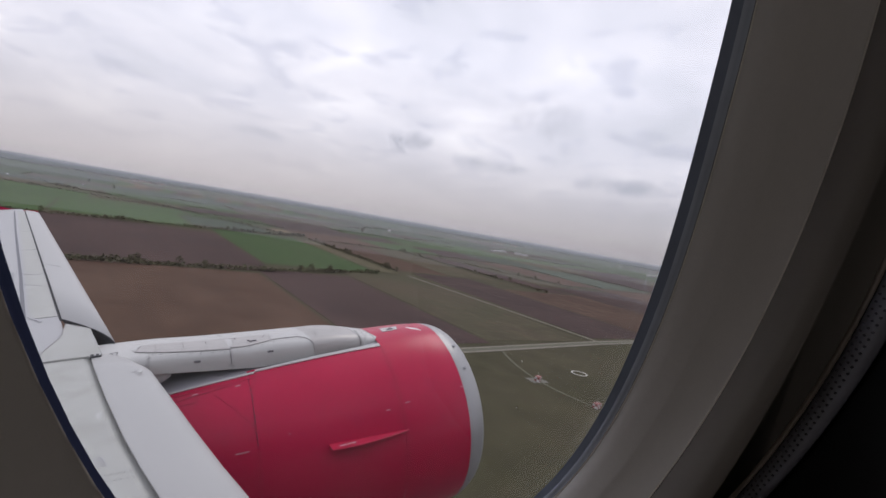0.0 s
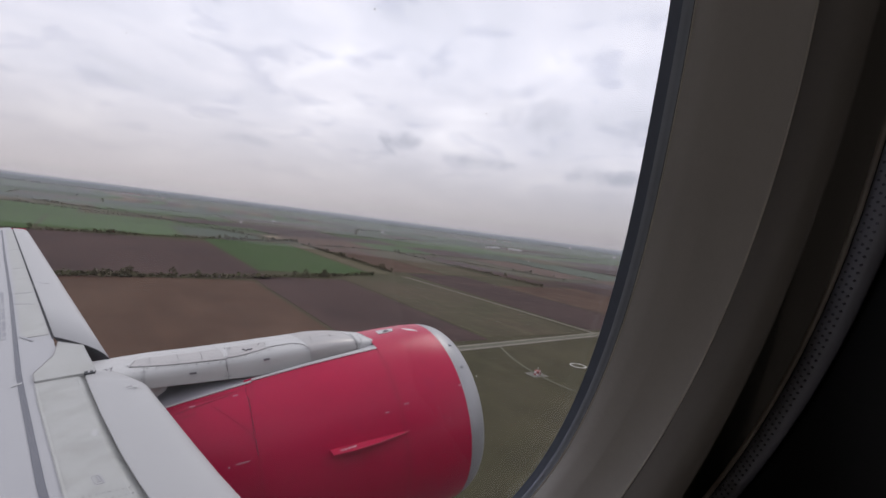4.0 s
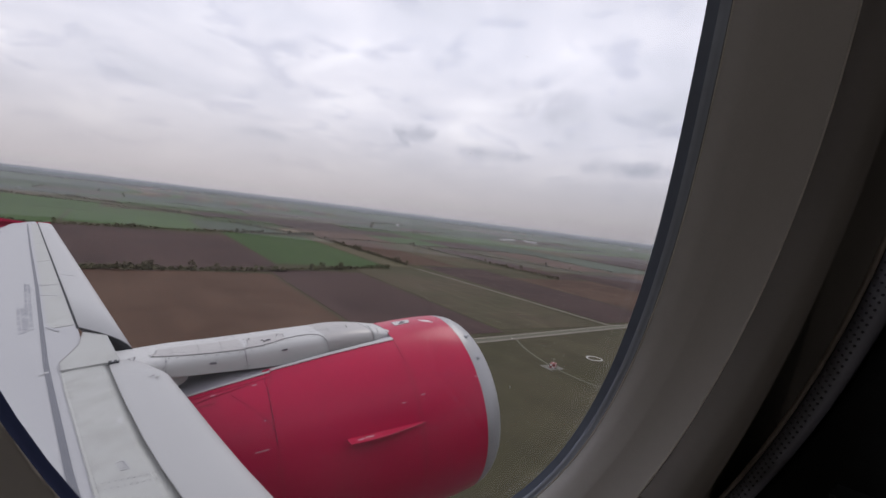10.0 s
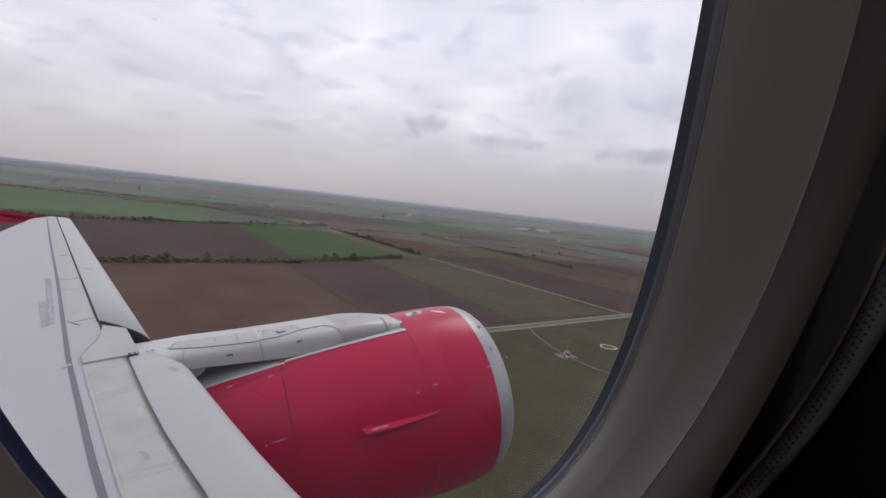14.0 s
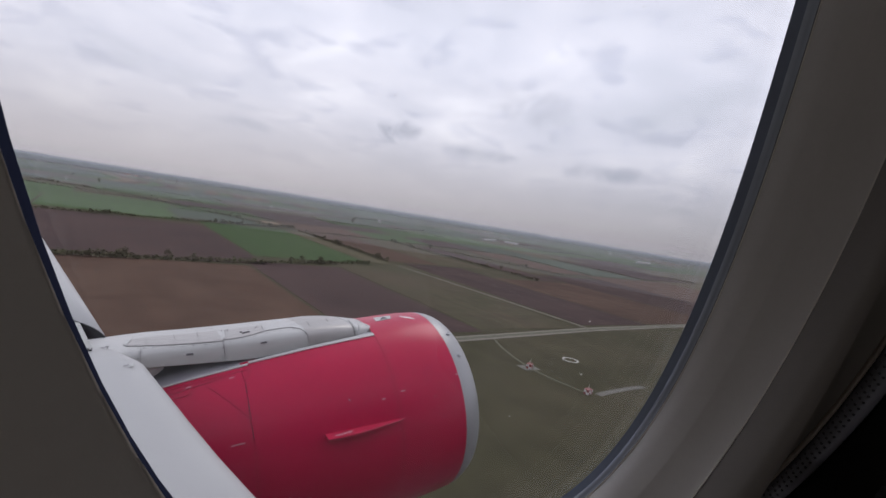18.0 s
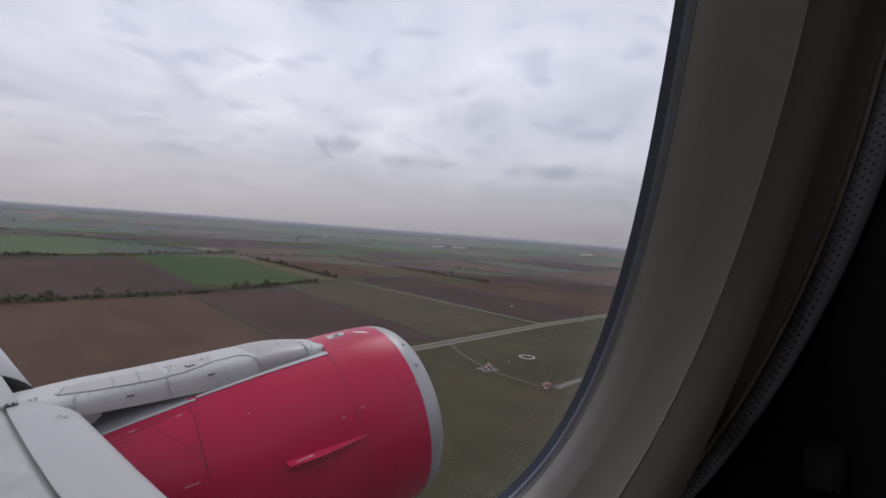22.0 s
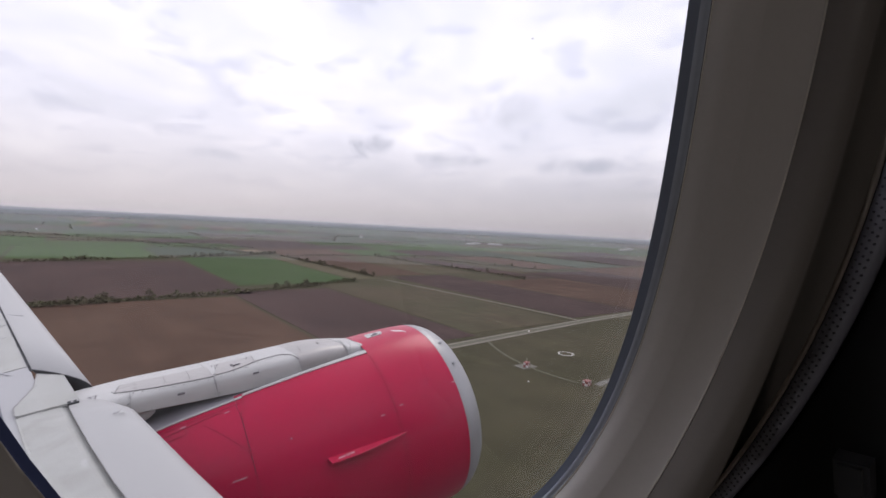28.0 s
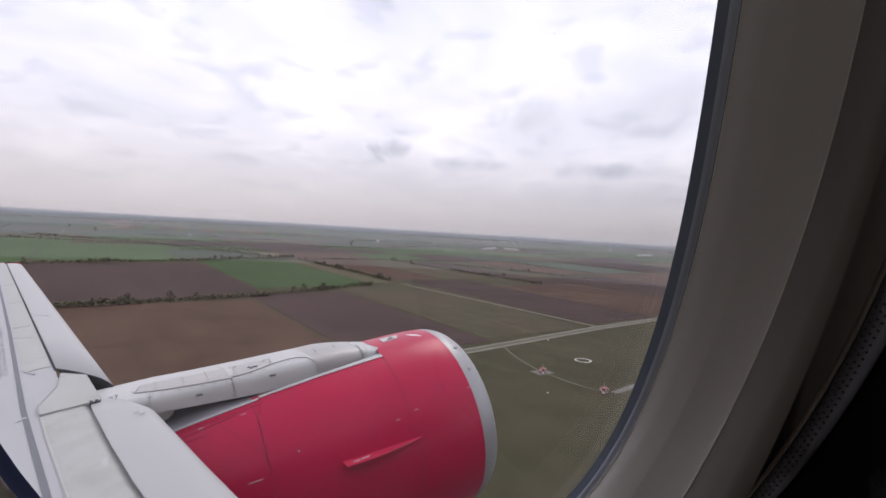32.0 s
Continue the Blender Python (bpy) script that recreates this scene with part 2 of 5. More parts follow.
def glass_material():
    m = bpy.data.materials.new("window_acrylic")
    m.use_nodes = True
    tree, node, link = nodes_of(m)
    out = node("ShaderNodeOutputMaterial")
    clear = node("ShaderNodeBsdfTransparent", Color=(0.97, 0.975, 0.98, 1))
    gloss = node("ShaderNodeBsdfGlossy", Roughness=0.02)
    film = node("ShaderNodeBsdfTranslucent", Color=(0.74, 0.76, 0.80, 1))
    lw = node("ShaderNodeLayerWeight", Blend=0.5)
    pw = node("ShaderNodeMath")
    pw.operation = "POWER"
    pw.inputs[1].default_value = 5.0
    link(lw.outputs["Facing"], pw.inputs[0])
    fr = node("ShaderNodeMath")
    fr.operation = "MULTIPLY_ADD"
    fr.inputs[1].default_value, fr.inputs[2].default_value = 0.7, 0.02
    link(pw.outputs[0], fr.inputs[0])
    mix = node("ShaderNodeMixShader")
    link(fr.outputs[0], mix.inputs[0])
    link(clear.outputs[0], mix.inputs[1])
    link(gloss.outputs[0], mix.inputs[2])
    # a thin film of dust and fine scratches
    co = node("ShaderNodeTexCoord")
    dust = node("ShaderNodeTexNoise", Scale=22.0, Detail=8.0, Roughness=0.7)
    link(co.outputs["Object"], dust.inputs["Vector"])
    r = node("ShaderNodeMapRange")
    r.inputs["From Min"].default_value, r.inputs["From Max"].default_value = 0.35, 0.8
    r.inputs["To Min"].default_value, r.inputs["To Max"].default_value = 0.004, 0.011
    link(dust.outputs["Fac"], r.inputs["Value"])
    top = node("ShaderNodeMixShader")
    link(r.outputs[0], top.inputs[0])
    link(mix.outputs[0], top.inputs[1])
    link(film.outputs[0], top.inputs[2])
    link(top.outputs[0], out.inputs[0])
    return m


def haze_ring_material(name, share):
    """Haze veil: light passes but for a share that it scatters, thinning out with height."""
    m = bpy.data.materials.new(name)
    m.use_nodes = True
    tree, node, link = nodes_of(m)
    out = node("ShaderNodeOutputMaterial")
    clear = node("ShaderNodeBsdfTransparent")
    bounce = node("ShaderNodeBsdfDiffuse", Color=(0.80, 0.81, 0.86, 1))
    passing = node("ShaderNodeBsdfTranslucent", Color=(0.80, 0.81, 0.86, 1))
    both = node("ShaderNodeMixShader", Fac=0.5)
    link(bounce.outputs[0], both.inputs[1])
    link(passing.outputs[0], both.inputs[2])
    co = node("ShaderNodeTexCoord")
    sep = node("ShaderNodeSeparateXYZ")
    link(co.outputs["Object"], sep.inputs[0])
    r = node("ShaderNodeMapRange")
    r.interpolation_type = "SMOOTHSTEP"
    r.inputs["From Min"].default_value, r.inputs["From Max"].default_value = 30.0, 130.0
    r.inputs["To Min"].default_value, r.inputs["To Max"].default_value = share, 0.0
    link(sep.outputs[2], r.inputs["Value"])
    mix = node("ShaderNodeMixShader")
    link(r.outputs[0], mix.inputs[0])
    link(clear.outputs[0], mix.inputs[1])
    link(both.outputs[0], mix.inputs[2])
    link(mix.outputs[0], out.inputs[0])
    return m


PAINT_WHITE = material("white_wing_paint", (0.388, 0.388, 0.387), 0.42, 0, 0.07, 0.7, 30, dark=(0.36, 0.36, 0.355), mask=(1.7, 0.55, 0.78))
PAINT_GREY = material("light_grey_wing_paint", (0.367, 0.369, 0.379), 0.45, 0, 0.06, 0.8, 30, dark=(0.36, 0.36, 0.37), mask=(2.1, 0.56, 0.8))
PANEL_WORN = material("worn_offwhite_panel", (0.385, 0.390, 0.372), 0.5, 0, 0.09, 3.0, 26, dark=(0.300, 0.302, 0.275), mask=(4.2, 0.47, 0.74))
PYLON_PAINT = material("grey_white_pylon_paint", (0.47, 0.468, 0.46), 0.42, 0, 0.09, 1.1, 30, dark=(0.40, 0.39, 0.375), mask=(2.6, 0.57, 0.8))
PYLON_METAL = material("bare_pylon_metal", (0.40, 0.385, 0.375), 0.42, 0.3, 0.10, 1.6, 40)
STRIPE = material("dark_grey_stripe", (0.125, 0.13, 0.15), 0.55, 0, 0.1, 2, 40)
CORE_DARK = material("dark_grey_structure", (0.40, 0.39, 0.415), 0.6, 0, 0.1, 2, 40)
GAP = material("dark_gap", (0.035, 0.036, 0.04), 0.8, 0, 0.1, 3, 40)
RED = material("crimson_cowl_paint", (0.42, 0.003, 0.047), 0.30, 0, 0.12, 0.9, 24, coat=0.04, spec=0.24, dark=(0.38, 0.007, 0.056), mask=(1.5, 0.56, 0.8))
RED_WORN = material("crimson_strake_paint", (0.46, 0.006, 0.05), 0.38, 0, 0.08, 3, 40, coat=0.2)
LIP = material("brushed_inlet_lip", (0.325, 0.325, 0.33), 0.42, 0.3, 0.07, 1.2, 34, dark=(0.28, 0.275, 0.275), mask=(2.5, 0.6, 0.82))
MARK_WHITE = material("white_marking", (0.72, 0.70, 0.70), 0.5, 0, 0.15, 8, 60)
MARK_PINK = material("worn_pale_red_marking", (0.50, 0.22, 0.26), 0.5, 0, 0.2, 8, 60)
JOINT_RED = material("dark_wine_joint", (0.13, 0.003, 0.018), 0.6, 0, 0.15, 8, 60)
JOINT_GREY = material("grey_panel_joint", (0.27, 0.265, 0.26), 0.6, 0, 0.15, 8, 60)
MARK_DARK = material("dark_marking", (0.10, 0.09, 0.10), 0.6, 0, 0.15, 8, 60)
CHIPPED = material("chipped_pale_paint", (0.435, 0.440, 0.430), 0.5, 0, 0.12, 20, 90)
MARK_FADED = material("faded_grey_marking", (0.36, 0.36, 0.38), 0.6, 0, 0.2, 8, 60)
LETTER_GREY = material("faded_wing_lettering", (0.295, 0.30, 0.32), 0.6, 0, 0.2, 8, 60)
RIVET = material("dark_rivet", (0.20, 0.20, 0.21), 0.5, 0.3, 0.1, 20, 90)
SEAL_DARK = material("navy_black_window_seal", (0.24, 0.28, 0.375), 0.55, 0, 0.12, 18, 160)
SEAL_GREY = material("blue_grey_retainer", (0.46, 0.50, 0.585), 0.5, 0, 0.1, 14, 140)
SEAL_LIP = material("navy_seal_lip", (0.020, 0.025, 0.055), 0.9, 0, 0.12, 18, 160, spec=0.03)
GASKET = material("black_gasket", (0.012, 0.012, 0.014), 0.6, 0, 0.1, 20, 120)
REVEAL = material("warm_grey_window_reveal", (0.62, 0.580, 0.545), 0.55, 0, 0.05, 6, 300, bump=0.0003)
# the reveal's panel again, its colour darkened for the shade beyond the bead
WALL_SHADED = material("shade_darkened_sidewall", (0.215, 0.19, 0.17), 0.65, 0, 0.05, 5, 260, bump=0.0003)
BEAD = material("pale_seam_bead", (0.80, 0.75, 0.68), 0.45, 0, 0.12, 30, 200)
SEAT_BLACK = material("black_seat_leather", (0.012, 0.012, 0.013), 0.55, 0, 0.2, 20, 240, bump=0.0006)
HOLE = material("dark_perforation", (0.12, 0.12, 0.145), 0.8, 0, 0.1, 20, 240)
PIPING = material("brown_seat_piping", (0.54, 0.47, 0.41), 0.6, 0, 0.15, 30, 240)
CABIN_DARK = material("pale_cabin_lining", (0.45, 0.44, 0.42), 0.8, 0, 0.08, 3, 60)
LATCH_GREY = material("grey_plastic_latch", (0.05, 0.05, 0.052), 0.45, 0, 0.1, 30, 200)
GLASS = glass_material()


DOTTED = material("grey_perforated_leather", (0.36, 0.36, 0.42), 0.5, 0, 0.12, 20, 260, bump=0.0003)
GRASS = field_material("airfield_grass", (0.046, 0.042, 0.022), (0.060, 0.052, 0.030), 0.07, 90, 14, 0.010)
F_GREEN = field_material("green_winter_wheat", (0.046, 0.078, 0.027), (0.058, 0.086, 0.035), 0.08)
F_TEAL = field_material("blue_green_crop", (0.054, 0.068, 0.047), (0.064, 0.076, 0.054), 0.08)
F_OLIVE = field_material("olive_stubble", (0.072, 0.066, 0.037), (0.092, 0.072, 0.047), 0.09)
F_BROWN = field_material("ploughed_brown_soil", (0.072, 0.042, 0.029), (0.098, 0.060, 0.042), 0.07, patch=0.011)
F_DARK = field_material("dark_moist_soil", (0.052, 0.033, 0.030), (0.070, 0.044, 0.039), 0.07, patch=0.010)
F_TAN = field_material("pale_tan_stubble", (0.150, 0.112, 0.074), (0.175, 0.132, 0.09), 0.08)
TRACK = material("pale_gravel_track", (0.16, 0.142, 0.115), 0.95, 0, 0.2, 0.05, 1.2, dark=(0.10, 0.09, 0.05), mask=(0.09, 0.52, 0.7))
TRACK_GRASSY = material("grassy_farm_track", (0.085, 0.082, 0.052), 0.95, 0, 0.2, 0.04, 1.0, dark=(0.08, 0.075, 0.04), mask=(0.07, 0.5, 0.66))
CONCRETE = material("pale_concrete", (0.125, 0.117, 0.10), 0.9, 0, 0.15, 0.1, 2.0)
ASPHALT = material("runway_asphalt", (0.055, 0.055, 0.06), 0.9, 0, 0.15, 0.04, 1.5, dark=(0.04, 0.04, 0.042), mask=(0.03, 0.5, 0.7))
ROADPAINT = material("white_runway_paint", (0.45, 0.44, 0.41), 0.8, 0, 0.12, 0.3, 5)
HEDGE = material("bare_brown_green_hedge", (0.098, 0.088, 0.054), 0.95, 0, 0.2, 0.05, 1.5, island=0.28, spec=0.1)
HEDGE_GREEN = material("fresh_green_hedge", (0.092, 0.100, 0.048), 0.95, 0, 0.2, 0.05, 1.5, island=0.28, spec=0.1)
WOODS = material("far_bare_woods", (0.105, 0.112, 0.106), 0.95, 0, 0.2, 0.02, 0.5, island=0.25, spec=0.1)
BARK = material("tree_bark", (0.07, 0.055, 0.042), 0.95, 0, 0.2, 1.5, 12)
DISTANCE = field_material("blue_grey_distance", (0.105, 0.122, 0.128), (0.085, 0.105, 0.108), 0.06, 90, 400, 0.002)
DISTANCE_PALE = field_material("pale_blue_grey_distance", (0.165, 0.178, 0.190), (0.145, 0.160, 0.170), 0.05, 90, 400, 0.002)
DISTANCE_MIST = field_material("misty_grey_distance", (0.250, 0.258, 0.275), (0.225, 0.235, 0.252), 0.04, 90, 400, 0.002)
SHED_WALL = material("pale_shed_wall", (0.45, 0.44, 0.42), 0.8, 0, 0.1, 0.3, 4)
SHED_ROOF = material("grey_shed_roof", (0.28, 0.27, 0.26), 0.8, 0, 0.12, 0.3, 4)
TILE_ROOF = material("red_tiled_roof", (0.24, 0.09, 0.06), 0.85, 0, 0.15, 0.5, 5, each=0.25)
HUT_RED = material("red_marker_panel", (0.20, 0.05, 0.045), 0.6, 0, 0.1, 1, 12)
HUT_WHITE = material("white_marker_panel", (0.50, 0.49, 0.47), 0.6, 0, 0.1, 1, 12)
CAR_WHITE = material("white_van_paint", (0.70, 0.70, 0.72), 0.35, 0, 0.05, 1, 10)
CAR_DARK = material("dark_car_glass", (0.03, 0.03, 0.035), 0.15, 0, 0.05, 1, 10)
TYRE = material("black_tyre", (0.02, 0.02, 0.02), 0.85, 0, 0.1, 2, 20)


# ---- mesh helpers ----
def mesh_of(name, verts, faces, mat, smooth=False):
    me = bpy.data.meshes.new(name)
    me.from_pydata([tuple(v) for v in verts], [], faces)
    me.materials.append(mat)
    if smooth:
        me.polygons.foreach_set("use_smooth", [True] * len(me.polygons))
    me.update()
    return me


def thing(name, label, category, matrix=None, group="", kind=""):
    ob = new(name)
    ob.empty_display_size = 0.2
    if matrix is not None:
        ob.matrix_world = matrix
    return tagged(ob, label, category, group, kind)


def part(name, geometry, mat, parent, label="", smooth=False, local=None):
    """One mesh under a thing or a part; geometry is a bmesh, (verts, faces) or a ready mesh."""
    if isinstance(geometry, bpy.types.Mesh):
        me = geometry
    elif isinstance(geometry, tuple):
        me = mesh_of(name, geometry[0], geometry[1], mat, smooth)
    else:
        me = bpy.data.meshes.new(name)
        geometry.normal_update()
        geometry.to_mesh(me)
        geometry.free()
        me.materials.append(mat)
        if smooth:
            me.polygons.foreach_set("use_smooth", [True] * len(me.polygons))
    ob = new(name, me)
    ob.parent = parent
    if local is not None:
        ob.matrix_local = local
    return tagged(ob, label)


def solo(name, geometry, mat, label, category, matrix=None, group="", kind="", smooth=False):
    """A thing that is one mesh."""
    if isinstance(geometry, tuple):
        me = mesh_of(name, geometry[0], geometry[1], mat, smooth)
    else:
        me = bpy.data.meshes.new(name)
        geometry.normal_update()
        geometry.to_mesh(me)
        geometry.free()
        me.materials.append(mat)
    ob = new(name, me)
    if matrix is not None:
        ob.matrix_world = matrix
    return tagged(ob, label, category, group, kind)


def loft(rings, closed=True, cap=False):
    """Quads between rings of equally many points."""
    n = len(rings[0])
    verts = [v for r in rings for v in r]
    faces = []
    for i in range(len(rings) - 1):
        for j in range(n if closed else n - 1):
            k = (j + 1) % n
            faces.append((i * n + j, i * n + k, (i + 1) * n + k, (i + 1) * n + j))
    if cap:
        faces.append(tuple(range(n - 1, -1, -1)))
        faces.append(tuple(range((len(rings) - 1) * n, len(rings) * n)))
    return verts, faces


def plate(points, down, up=0.0):
    """A slab from a polygon of (x, y, z) points: its top is lifted by up and its underside lies down below."""
    n = len(points)
    top = [(x, y, z + up) for x, y, z in points]
    low = [(x, y, z - down) for x, y, z in points]
    faces = [tuple(range(n)), tuple(range(2 * n - 1, n - 1, -1))]
    faces += [(j, n + j, n + (j + 1) % n, (j + 1) % n) for j in range(n)]
    # keep the top facing up whatever the order of the corners
    area = sum(points[j][0] * points[(j + 1) % n][1] - points[(j + 1) % n][0] * points[j][1] for j in range(n))
    if area < 0:
        faces = [tuple(reversed(f)) for f in faces]
    return top + low, faces


def box(x0, x1, y0, y1, z0, z1):
    v = [(x, y, z) for z in (z0, z1) for y in (y0, y1) for x in (x0, x1)]
    return v, [(0, 2, 3, 1), (4, 5, 7, 6), (0, 1, 5, 4), (2, 6, 7, 3), (0, 4, 6, 2), (1, 3, 7, 5)]


def joined(*pieces):
    verts, faces = [], []
    for v, f in pieces:
        k = len(verts)
        verts += list(v)
        faces += [tuple(i + k for i in q) for q in f]
    return verts, faces


def words(text, size, mat, parent, local, label):
    """Raised lettering as a mesh."""
    cu = bpy.data.curves.new("lettering", "FONT")
    cu.body, cu.size, cu.extrude, cu.align_x, cu.align_y = text, size, 0.001, "CENTER", "CENTER"
    cu.resolution_u = 2
    tmp = bpy.data.objects.new("lettering", cu)
    me = bpy.data.meshes.new_from_object(tmp)
    bpy.data.objects.remove(tmp)
    me.materials.clear()
    me.materials.append(mat)
    return part("lettering", me, mat, parent, label, local=local)


# ---- cabin: window, side wall, lining ----
WIN = AIR @ pose(0.1521, 0.1424, 0.0405, 13.96, -0.19, -0.15)
HALF_W, HALF_H, BEND = 0.1056, 0.2056, 2.545
REAR_W, RIM_W, RIM_OUT = 0.1610, 0.1591, 0.0097      # the side behind the camera stands straighter
CREST_W, CREST_H, CREST_BEND, CREST_IN = 0.1827, 0.2331, 2.016, 0.0308


def window_ring(off, depth, bend=BEND, half_w=HALF_W, half_h=HALF_H, n=96, rear_w=REAR_W, rear_in=0.0):
    """The window's outline, grown by off, at a depth outward from the pane (minus: into the cabin)."""
    out = []
    for k in range(n):
        a = 2 * math.pi * k / n
        c, s = math.cos(a), math.sin(a)
        w = half_w if c > 0 or half_w > 0.5 else rear_w
        deep = depth + rear_in * max(0.0, -c) ** 1.5
        out.append((math.copysign(abs(c) ** (2 / bend), c) * (w + off), deep, math.copysign(abs(s) ** (2 / bend), s) * (half_h + off)))
    return out


def reveal_ring(u, bulge=0.0):
    """A ring of the moulded reveal: u runs from the pane (0) to the crest in the cabin (1); its rear side is steep."""
    mixed = [g + (c - g) * u for g, c in ((HALF_W, CREST_W), (HALF_H, CREST_H), (BEND, CREST_BEND))]
    return window_ring(bulge, -CREST_IN * u, mixed[2], mixed[0], mixed[1], rear_w=REAR_W + (RIM_W - REAR_W) * u, rear_in=RIM_OUT * u)


def arc_of(ring, rear):
    """The stretch of a ring behind the camera, or the rest of it."""
    n = len(ring)
    a, b = n * 31 // 96, n * 65 // 96
    return ring[a:b + 1] if rear else ring[b:] + ring[:a + 1]


def build_window():
    w = thing("window_1", "oval airliner cabin window with dark seal and warm grey reveal", "window", WIN, kind="structure")
    part("outer_seal", loft([reveal_ring(0), reveal_ring(0.0803)]), SEAL_DARK, w, "navy black rubber seal round the pane", True)
    part("retainer_ring", loft([reveal_ring(0.0803), reveal_ring(0.0923, -0.0006), reveal_ring(0.1245, -0.0004), reveal_ring(0.1285, 0.0004), reveal_ring(0.1526)]), SEAL_GREY, w, "blue-grey pane retainer ring", True)
    part("gasket", loft([reveal_ring(0.1526), reveal_ring(0.1544, 0.0009), reveal_ring(0.1592, 0.0009), reveal_ring(0.1605)]), GASKET, w, "thin black gasket line", True)
    # the bead's pale colour paints the lit edge of the lip
    part("reveal_lip", loft([reveal_ring(0.1605), reveal_ring(0.1625, -0.0008), reveal_ring(0.1690, -0.0008), reveal_ring(0.171)]), BEAD, w, "thin inner lip of reveal, highlight put in its pale colour", True)
    inner = [reveal_ring(0.171), reveal_ring(0.1807, -0.0006), reveal_ring(0.36, -0.0020), reveal_ring(0.48, -0.0030), reveal_ring(0.56, -0.0028)]
    outer = [reveal_ring(0.56, -0.0028), reveal_ring(0.62, -0.0018), reveal_ring(0.80, -0.0004), reveal_ring(0.95, 0.0), reveal_ring(1.0)]
    bead = [reveal_ring(1.0), reveal_ring(1.004, -0.0008), reveal_ring(1.012, -0.0008), reveal_ring(1.016, 0.0002)]
    part("inner_reveal", loft([arc_of(r, False) for r in inner], closed=False), REVEAL, w, "warm grey moulded inner reveal", True)
    part("outer_reveal", loft([arc_of(r, False) for r in outer], closed=False), REVEAL, w, "warm grey moulded outer reveal", True)
    part("seam_bead", loft([arc_of(r, False) for r in bead], closed=False), BEAD, w, "thin pale seam edge", True)
    disc = window_ring(-0.0004, 0.000)
    rear = window_ring(-0.0004, 0.003)
    n = len(disc)
    pane = part("pane", (disc + rear, [tuple(range(n)), tuple(range(2 * n - 1, n - 1, -1))] + [(j, n + j, n + (j + 1) % n, (j + 1) % n) for j in range(n)]), GLASS, w, "clear acrylic pane with faint dust and scratches")
    pane.visible_shadow = False
    rnd = random.Random(5)
    # dust specks on the pane
    for k in range(34):
        a, r = rnd.uniform(0, 6.28), math.sqrt(rnd.uniform(0, 0.8))
        cx, cz = -0.026 + 0.125 * r * math.cos(a), HALF_H * r * math.sin(a)
        s = rnd.uniform(0.00010, 0.00026)
        v = [(cx + s * rnd.uniform(0.5, 1.2) * math.cos(q * 1.047), -0.0007, cz + s * rnd.uniform(0.5, 1.4) * math.sin(q * 1.047)) for q in range(6)]
        v += [(x, -0.0003, z) for x, y, z in v]
        part("dust_speck", (v, [(5, 4, 3, 2, 1, 0), tuple(range(6, 12))] + [(j, (j + 1) % 6, 6 + (j + 1) % 6, 6 + j) for j in range(6)]), MARK_WHITE if k % 4 else MARK_FADED, w)
    # beyond the bead the moulding rolls over and falls back to the flat side wall
    rings = [reveal_ring(1.016, 0.0002)]
    for off, depth in ((0.0015, -0.0365), (0.004, -0.0436), (0.008, -0.0462), (0.012, -0.0482), (0.016, -0.0494), (0.020, -0.0496), (0.024, -0.0486), (0.028, -0.0460), (0.032, -0.0410), (0.036, -0.0340), (0.040, -0.0250), (0.046, -0.0170), (0.056, -0.0120), (0.10, -0.010)):
        rings.append(window_ring(off, depth, CREST_BEND, CREST_W, CREST_H, rear_w=RIM_W, rear_in=-0.0211 - 0.15 * off - depth))
    # on the side behind the camera the seal, here much darker, reaches the moulding
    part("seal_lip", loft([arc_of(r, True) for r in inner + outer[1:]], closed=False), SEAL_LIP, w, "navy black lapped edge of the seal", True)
    part("rear_moulding", loft([arc_of(r, True) for r in bead + rings[1:13]], closed=False), REVEAL, w, "warm grey rear edge of the moulding", True)
    front = loft([arc_of(r, False) for r in rings[:13]], closed=False)
    rings = rings[12:]
    rings += [window_ring(0.25, -0.010, 3.2), window_ring(0, -0.010, 24, 1.0, 1.02), window_ring(0, -0.0045, 24, 1.0, 1.02)]
    solo("wall_side", joined(loft(rings), front), WALL_SHADED, "grey moulded cabin side wall panel round window, shade in its colour", "wall", WIN, kind="structure", smooth=True)
    # outer skin of the fuselage, with the window cut out
    f = thing("fuselage", "white fuselage skin outside the cabin window above the wing root", "fuselage", WIN)
    outer = [window_ring(0.004, -0.001), window_ring(0.06, -0.004), window_ring(0.16, -0.004, 3.2), window_ring(0, -0.004, 24, 1.0, 1.02)]
    part("window_skin", loft(outer), PAINT_WHITE, f, "white painted skin panel round the window", True)
    # the round barrel about the cabin: whole ahead of and behind this bay, open to the flat window panel in it
    inv = WIN.inverted() @ AIR

    def hoop(x, a0, a1, n, rad=2.1):
        return [tuple(inv @ Vector((x, -1.648 + rad * math.cos(radians(a0 + (a1 - a0) * k / n)), -0.397 + rad * math.sin(radians(a0 + (a1 - a0) * k / n))))) for k in range(n + 1)]
    chord = math.degrees(math.asin(1.0 / 2.1))
    part("bay_shell", loft([hoop(x, 13.54 + chord, 373.54 - chord, 64) for x in (-0.93, 0.12, 1.17)], closed=False), PAINT_WHITE, f, "white painted barrel skin round the cabin bay", True)
    for name, xs in (("rear_barrel", (-8.0, -6.0, -4.0, -2.0, -0.93)), ("front_barrel", (1.17, 2.4, 3.6, 5.0))):
        v, q = loft([hoop(x, 0, 360 - 5, 71) for x in xs])
        q += [tuple(range(72)), tuple(range(72 * (len(xs) - 1), 72 * len(xs)))]
        part(name, (v, q), PAINT_WHITE, f, "white painted fuselage barrel")
    return w


build_window()
